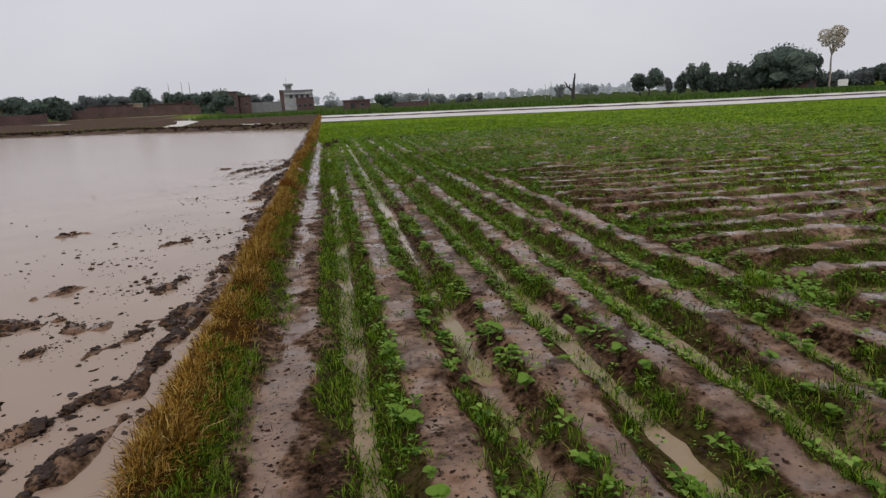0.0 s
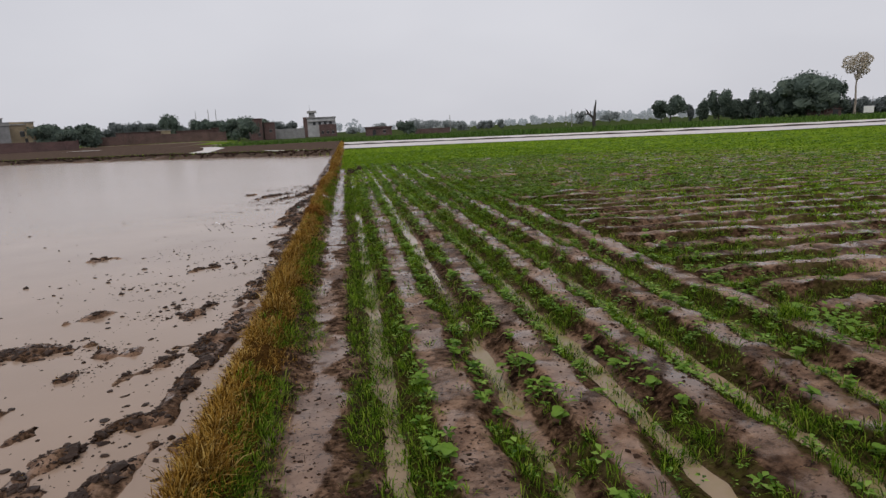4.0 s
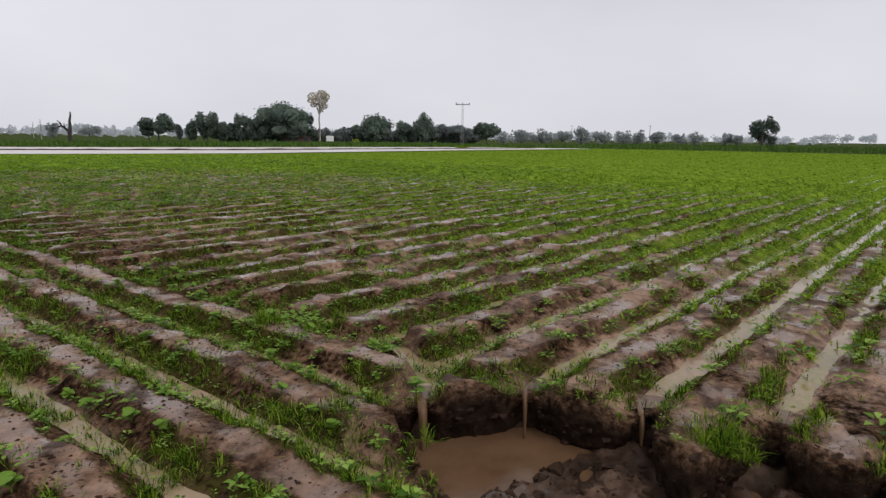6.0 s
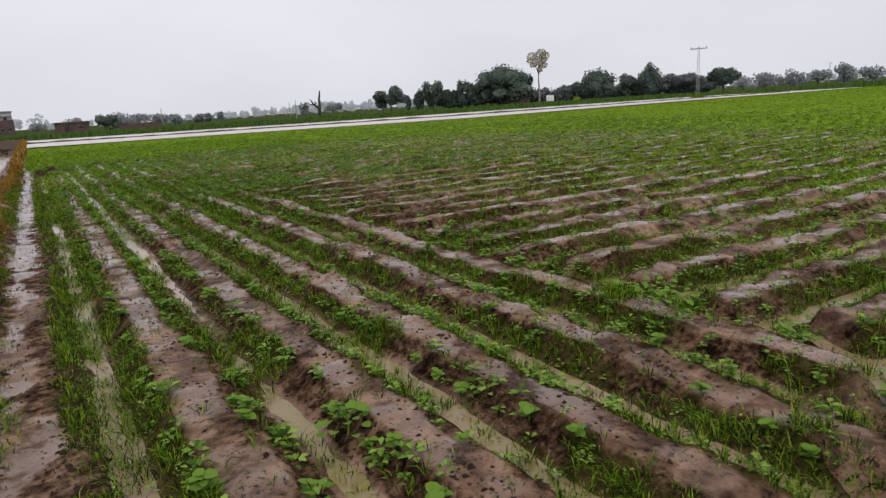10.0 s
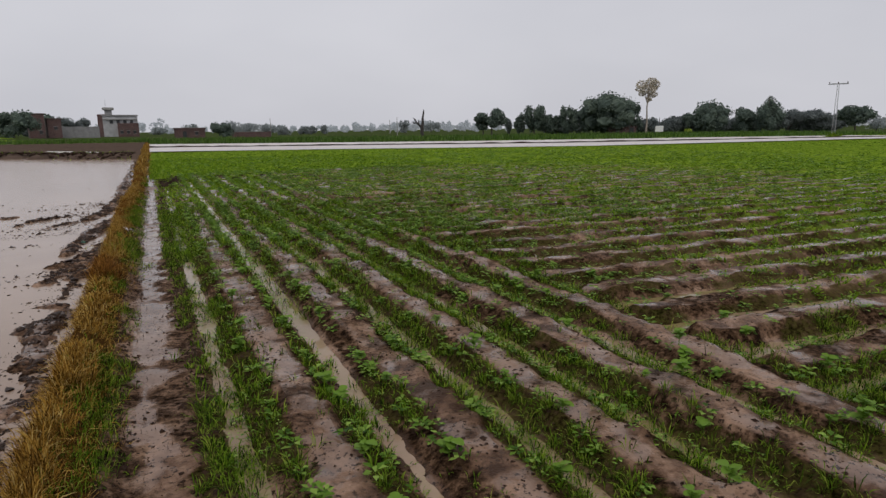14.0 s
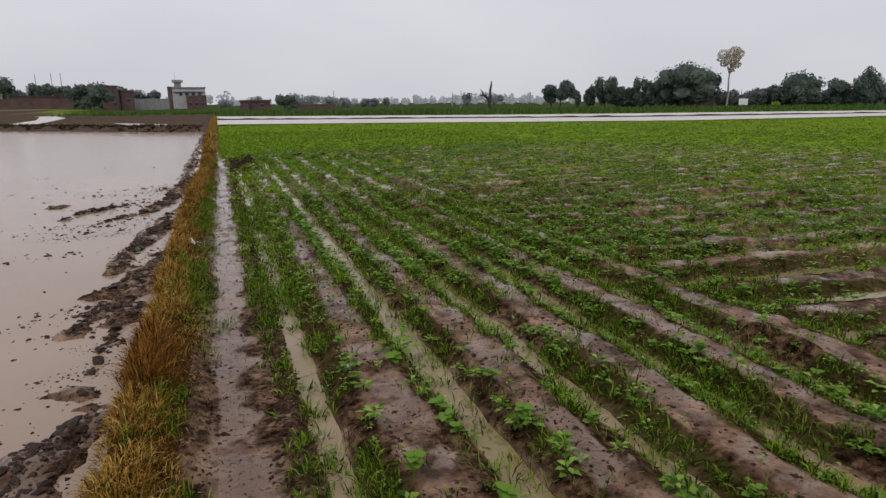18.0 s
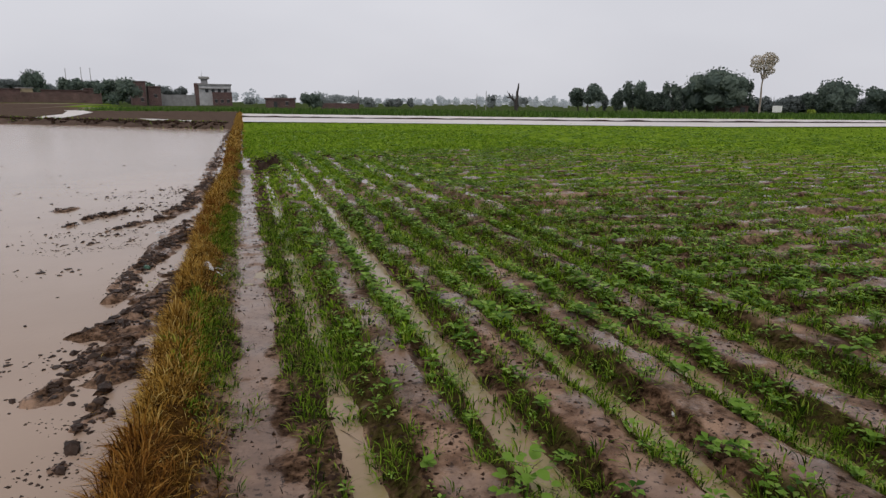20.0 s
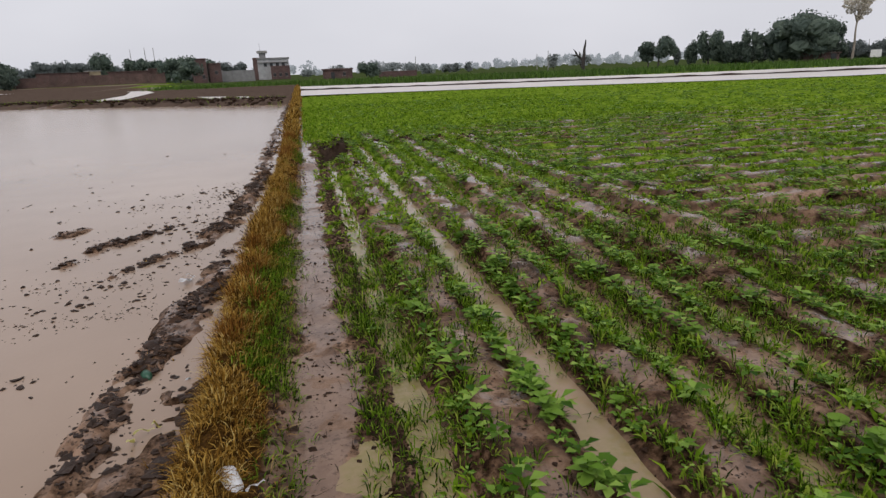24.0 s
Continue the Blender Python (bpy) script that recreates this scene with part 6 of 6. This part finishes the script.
for k, (dx, dz, s) in enumerate(((-2.6, 11.0, 1.1), (-1.4, 12.0, 1.3), (0.3, 12.6, 1.4), (1.9, 12.1, 1.3), (2.7, 11.1, 1.0), (0.2, 10.8, 1.5), (1.3, 9.6, 1.0), (-1.0, 9.9, 0.9), (0.1, 8.4, 0.7))):
    tube(bm, [(0, 0, 6 + dz * 0.12), (dx * 0.4, 0.3 * math.sin(k), (6 + dz) / 2 + 1), (dx, math.sin(k * 2.0), dz)], [0.1, 0.07, 0.02], 5)
    tall_blobs.append((dx, math.sin(k * 2.0), dz, s, s, s * 0.8))
part("trunk", bm, PALE_BARK, tall)
v, f = leaf_cloud(tall_blobs, 2600, 0.34, 9)
crown = new("crown", mesh_of("crown", v, f, DRY_LEAF, False))
crown.parent = tall
tree(44.75, 150, 1.25, 1.9, 0.2, 301, LIME_LEAF, BARK, 7, 420, 0.28, "round lime green bush at the field's edge", "bush", "bush")

# far woods along the horizon, rain haze put into their colour and glow
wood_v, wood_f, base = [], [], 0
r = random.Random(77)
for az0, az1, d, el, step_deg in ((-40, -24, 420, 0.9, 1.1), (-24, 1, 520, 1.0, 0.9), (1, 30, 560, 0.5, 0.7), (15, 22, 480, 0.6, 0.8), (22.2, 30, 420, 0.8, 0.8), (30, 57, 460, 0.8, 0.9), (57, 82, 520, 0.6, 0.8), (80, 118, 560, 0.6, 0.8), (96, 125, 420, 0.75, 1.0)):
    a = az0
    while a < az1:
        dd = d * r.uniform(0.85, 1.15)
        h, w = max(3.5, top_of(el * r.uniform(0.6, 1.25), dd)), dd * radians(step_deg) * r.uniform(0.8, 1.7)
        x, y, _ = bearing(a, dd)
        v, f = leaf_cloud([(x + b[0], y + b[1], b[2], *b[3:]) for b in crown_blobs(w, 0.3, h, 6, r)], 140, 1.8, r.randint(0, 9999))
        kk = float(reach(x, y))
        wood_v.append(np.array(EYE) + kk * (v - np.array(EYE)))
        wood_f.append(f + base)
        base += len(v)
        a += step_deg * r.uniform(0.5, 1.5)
tagged(new("far_woods", mesh_of("far_woods", np.concatenate(wood_v), np.concatenate(wood_f), WOODS_AFAR, False)), "pale line of far trees, rain haze in their colour", "woods", kind="stuff")

# dead tree
x, y, _ = bearing(22.1, 92)
dead = thing("dead_tree", "bare black forked dead tree at the water's edge", "tree", far_scale(22.1, 1.35) @ pose(x, y, 0.0, 0, 0, -22.1) @ Matrix.Diagonal((1.05, 1.4, 1.05, 1)))
bm = bmesh.new()
tube(bm, [(0, 0, -0.1), (0.03, 0, 0.6), (-0.04, 0, 1.2), (0.0, 0, 1.75), (0.10, 0, 2.4), (0.08, 0, 3.0), (0.20, 0, 3.6), (0.24, 0, 4.1)], [0.28, 0.24, 0.23, 0.24, 0.18, 0.15, 0.11, 0.07], 9)
part("trunk", bm, DEAD_WOOD, dead)
for pts, rad in (([(0.0, 0, 1.7), (-0.35, 0.1, 2.1), (-0.75, 0, 2.45), (-0.95, 0, 2.85), (-1.2, 0, 3.1)], [0.17, 0.15, 0.12, 0.09, 0.05]), ([(-0.72, 0, 2.42), (-1.05, 0.1, 2.35), (-1.25, 0.1, 2.45)], [0.11, 0.08, 0.05]), ([(-0.5, 0, 2.25), (-0.45, -0.1, 2.6), (-0.5, -0.1, 2.8)], [0.09, 0.06, 0.04])):
    bm = bmesh.new()
    tube(bm, pts, rad, 7)
    part("limb", bm, DEAD_WOOD, dead)

# ---------------------------------------------------------------- power pole and masts
x, y, _ = bearing(54.3, 84)
pole = thing("power_pole", "grey lattice power pole with a flat crossarm", "power pole", far_scale(54.3, 1.2) @ pose(x, y, 0.0, 0, 0, -54.3))
for sx_ in (-1, 1):
    for sy_ in (-1, 1):
        bm = bmesh.new()
        tube(bm, [(0.17 * sx_, 0.17 * sy_, -0.1), (0.08 * sx_, 0.08 * sy_, 6.0)], [0.035, 0.03], 4)
        part("leg", bm, STEEL, pole)
for k in range(14):
    bm = bmesh.new()
    z0, z1 = 0.3 + k * 0.4, 0.7 + k * 0.4
    w0, w1 = 0.17 - 0.09 * z0 / 6, 0.17 - 0.09 * z1 / 6
    s = 1 if k % 2 else -1
    tube(bm, [(-w0 * s, -w0, z0), (w1 * s, -w1, z1)], [0.014, 0.014], 4)
    tube(bm, [(-w0 * s, w0, z0), (w1 * s, w1, z1)], [0.014, 0.014], 4)
    part("brace", bm, STEEL, pole)
bm = bmesh.new()
box(bm, 0, 0, 5.95, 1.9, 0.12, 0.12, 0.01)
part("crossarm", bm, STEEL, pole)
for dx in (-0.85, 0, 0.85):
    bm = bmesh.new()
    tube(bm, [(dx, 0, 6.07), (dx, 0, 6.12), (dx, 0, 6.16), (dx, 0, 6.24)], [0.03, 0.06, 0.035, 0.05], 8)
    part("insulator", bm, PORCELAIN, pole)
bm = bmesh.new()
box(bm, 0, 0, -0.1, 0.9, 0.9, 0.35, 0.06)
part("footing", bm, CONCRETE, pole)
x, y, _ = bearing(54.3, 100)
tx, ty = outward(rng.normal(x, 0.5, 400), rng.normal(y, 0.4, 400))
blades("grass_tuft", tx, ty, rng.uniform(0.3, 0.9, 400), rng.uniform(0.05, 0.08, 400), GRASS, "rough grass round the foot of the power pole", "grass", 0.5, pz=np.full(400, -0.15))


def post(az, d, el, thick=0.12, arm=False, label="thin grey electricity post far behind the fields"):
    x, y, _ = bearing(az, d)
    h = top_of(el, d)
    ob = thing("electricity_post", label, "post", far_scale(az) @ pose(x, y, 0, 0, 0, -az))
    bm = bmesh.new()
    tube(bm, [(0, 0, -0.1), (0, 0, h)], [thick, thick * 0.6], 7)
    part("shaft", bm, CONCRETE, ob)
    if arm:
        bm = bmesh.new()
        box(bm, 0, 0, h - 0.5, 1.6, 0.14, 0.14)
        part("crossarm", bm, STEEL, ob)


for az, d, el in ((9.4, 200, 1.02), (20.2, 190, 1.05), (19.7, 260, 0.85), (-12.4, 270, 2.25), (-11.4, 270, 2.35), (-10.8, 275, 2.35), (95.6, 320, 1.4), (70.6, 300, 1.3), (64.0, 320, 1.25)):
    post(az, d, el, 0.13 if d < 240 else 0.16, az > 60)


# ---------------------------------------------------------------- houses and walls
def window(parent, x, y, z, w, h, depth=0.12):
    bm = bmesh.new()
    box(bm, x, y, z, w, depth, h)
    win = part("window", bm, DARK_HOLE, parent, "dark unlit window")
    for fx, fz, fw, fh in ((x, z - 0.08, w + 0.24, 0.08), (x, z + h, w + 0.24, 0.10)):
        bm = bmesh.new()
        box(bm, fx, y, fz, fw, depth + 0.12, fh)
        part("sill", bm, CONCRETE, win)


def house(az, d, w, depth, h, mat, label, roof=0.25, holes=(), turn=0.0, parapet=0.0, trim=CONCRETE):
    """A flat-roofed house: walls, roof slab, parapet and openings on the side towards the field."""
    x, y, _ = bearing(az, d)
    ob = thing("house", label, "house", far_scale(az) @ pose(x, y, -0.05, 0, 0, -az + turn))
    bm = bmesh.new()
    box(bm, 0, depth / 2, 0, w, depth, h)
    part("wall", bm, mat, ob)
    bm = bmesh.new()
    box(bm, 0, depth / 2, h, w + 0.5, depth + 0.5, roof)
    part("roof", bm, mat if mat is BRICK else trim, ob)
    if parapet:
        for px, py, pw, pd in ((0, 0.0, w + 0.3, 0.2), (0, depth, w + 0.3, 0.2), (-w / 2, depth / 2, 0.2, depth - 0.3), (w / 2, depth / 2, 0.2, depth - 0.3)):
            bm = bmesh.new()
            box(bm, px, py, h + roof, pw, pd, parapet)
            part("parapet", bm, mat, ob)
    for kind, hx, hz, hw, hh in holes:
        if kind == "w":
            window(ob, hx, -0.02, hz, hw, hh)
        else:
            # a flat dark panel stands in for the shade inside the doorway
            bm = bmesh.new()
            box(bm, hx, -0.02, hz, hw, 0.14, hh)
            part("door", bm, DARK_HOLE, ob, "dark panel for a shaded open doorway")
    return ob


def yard_wall(az0, az1, d, el, mat, label, base_d=None):
    x0, y0, _ = bearing(az0, d)
    x1, y1, _ = bearing(az1, base_d or d)
    ob = thing("yard_wall", label, "wall", far_scale((az0 + az1) / 2) @ Matrix.Translation(((x0 + x1) / 2, (y0 + y1) / 2, -0.1)) @ pose(0, 0, 0, 0, 0, math.degrees(math.atan2(y1 - y0, x1 - x0))))
    length, h = math.hypot(x1 - x0, y1 - y0), top_of(el, d)
    n = max(1, round(length / 9))
    for k in range(n):
        bm = bmesh.new()
        box(bm, -length / 2 + (k + 0.5) * length / n, 0, 0, length / n - 0.45, 0.35, h * (0.94 + 0.06 * ((k * 7) % 5) / 4))
        part("wall_panel", bm, mat, ob)
        bm = bmesh.new()
        box(bm, -length / 2 + k * length / n, 0, 0, 0.5, 0.5, h * 1.03, 0.03)
        part("pier", bm, mat, ob)
    bm = bmesh.new()
    box(bm, length / 2, 0, 0, 0.5, 0.5, h * 1.03, 0.03)
    part("pier", bm, mat, ob)


# the two-storey house with a water tank on its stair tower
D = 290
W = D * radians(2.7)
x, y, _ = bearing(-2.15, D)
big = thing("house", "two-storey grey house with brick front wing and roof water tank", "house", pose(x, y, -0.05, 0, 0, 2.15))
h2 = top_of(1.38, D)
bm = bmesh.new()
box(bm, 0.6, 5, 0, W - 1.2, 9, h2 - 0.5)
part("wall", bm, WHITEWASH, big)
bm = bmesh.new()
box(bm, 0.6, 5, h2 - 0.5, W - 0.6, 9.8, 0.5)
part("roof", bm, PLASTER, big)
bm = bmesh.new()
box(bm, 0.6, 0.3, h2 - 1.9, W - 1.4, 1.2, 0.18)
part("balcony", bm, CONCRETE, big)
bm = bmesh.new()
box(bm, 3.2, -1.2, 0, W * 0.55, 5, top_of(0.72, D))
part("front_wing", bm, BRICK, big, "bare brick front wing")
bm = bmesh.new()
box(bm, -W / 2 + 0.9, 3, 0, 3.0, 4, h2 + 0.2)
part("stair_tower", bm, BRICK, big, "dark brick stair tower")
bm = bmesh.new()
box(bm, -W / 2 + 3.4, 3.2, h2, 2.6, 2.8, top_of(1.85, D) - h2)
part("tank_room", bm, PLASTER, big)
bm = bmesh.new()
box(bm, -W / 2 + 3.4, 3.2, top_of(1.75, D), 4.2, 4.2, 1.0, 0.15)
part("water_tank", bm, CONCRETE, big, "square overhanging concrete water tank")
bm = bmesh.new()
tube(bm, [(-W / 2 + 2.6, 3.2, top_of(1.9, D)), (-W / 2 + 2.6, 3.2, top_of(2.55, D))], [0.07, 0.04], 5)
part("aerial", bm, STEEL, big)
for k in range(4):
    window(big, -2.6 + k * 2.4, 0.42, h2 - 3.4, 1.2, 1.3)
for k in range(3):
    window(big, 0.8 + k * 2.3, -3.75, 1.2, 1.1, 1.2)

house(-24.85, 196, 5.2, 8, top_of(1.62, 196), TAN_PAINT, "tall house with faded yellow front and grey side", 0.3, [("w", 0.2, 4.3, 1.0, 1.3), ("w", 1.7, 4.3, 1.0, 1.3), ("d", 1.4, 2.4, 1.6, 1.4)], 10, 0.5)
house(-24.2, 195, 1.5, 1.5, top_of(1.8, 195), TAN_PAINT, "narrow yellow stair turret on the house corner", 0.2, [("w", 0, 5.2, 0.6, 0.8)], 10)
house(-26.35, 192, 5.4, 6, top_of(1.62, 192), PLASTER, "grey plastered house block beside the yellow one", 0.3, [("w", 0, 4.4, 0.9, 1.1)], 4, 0.5)
house(-26.2, 196, 2.0, 1.8, top_of(2.1, 196), PLASTER, "small grey rooftop stair head", 0.25, [], 4)
house(-29.6, 200, 4, 5, top_of(1.75, 200), BRICK, "dark brick upper block among trees", 0.3, [("w", 0, 5.2, 1.0, 1.2)])
house(-7.6, 250, 4.4, 6, top_of(1.42, 250), BRICK, "unplastered two-storey brick house", 0.25, [("w", -0.8, 4.6, 0.9, 1.2), ("w", 0.9, 1.4, 0.9, 1.2)], 6)
house(-6.5, 252, 4.0, 6, top_of(1.05, 252), BRICK, "lower brick wing with a pale gable patch", 0.25, [("w", 0.3, 2.8, 1.0, 1.0)], 6)
house(2.95, 175, 7.2, 6, top_of(0.22, 175), BRICK, "low flat-roofed brick shed with an open doorway", 0.35, [("d", -1.2, 0.05, 0.9, 1.75), ("w", 1.6, 0.9, 0.7, 0.8)])
house(39.6, 168, 6.5, 5, top_of(-0.02, 168), BRICK, "low red brick shed under big trees", 0.2, [("d", 2.2, 0.05, 1.0, 1.5)])
# the lighter whitewash here imitates haze over the distant building
house(103.4, 300, 16, 8, top_of(0.85, 300), WHITEWASH, "long grey building far across the fields, paled for haze", 0.3, [("w", -5, 2, 1.4, 1.4), ("w", 0, 2, 1.4, 1.4), ("w", 5, 2, 1.4, 1.4)])
house(-20.6, 235, 3.0, 4, top_of(0.3, 235), WHITEWASH, "small whitewashed hut between brick walls", 0.2, [("d", 0.4, 0.05, 0.9, 1.9)])
house(-16.9, 232, 13.5, 7, top_of(0.72, 232), BRICK, "long single-storey red brick house", 0.12, [("w", -4, 1.5, 1.0, 1.2), ("d", -1, 0.05, 1.1, 2.1), ("w", 2.5, 1.5, 1.0, 1.2)])
house(-15.0, 233, 4.2, 6, top_of(0.78, 233), TAN_PAINT, "small house front of pale buff plaster", 0.25, [("d", 0.5, 0.05, 1.1, 2.1)])
house(-12.6, 234, 11.5, 7, top_of(0.66, 234), BRICK, "single-storey red brick house with a flat roof", 0.25, [("w", -3, 1.5, 1.0, 1.2), ("d", 0.5, 0.05, 1.1, 2.1)])
house(-10.7, 236, 4.6, 7, top_of(0.8, 236), BRICK, "brick room at the end of the row of houses", 0.25, [("w", 0, 1.5, 1.0, 1.2)])
yard_wall(-38, -21.3, 186, 0.36, BRICK, "long weathered brick yard wall")
yard_wall(-20.0, -10.2, 228, 0.52, BRICK, "long weathered brick yard wall")
yard_wall(6.3, 9.3, 180, 0.0, BRICK, "low brick wall beside a round tree")
yard_wall(-6.0, -3.6, 262, 0.55, PLASTER, "grey plastered yard wall")

# white board on posts by the withered tree
x, y, _ = bearing(42.45, 150)
board = thing("sign_board", "plain white board on two posts by the trees", "sign", far_scale(42.45) @ pose(x, y, 0, 0, 0, -42.5))
bm = bmesh.new()
box(bm, 0, 0, 0.55, 1.7, 0.08, 1.3, 0.01)
part("panel", bm, SIGN_PAINT, board)
for dx in (-0.7, 0.7):
    bm = bmesh.new()
    box(bm, dx, 0.07, -0.05, 0.1, 0.06, 1.8)
    part("post", bm, BARK, board)
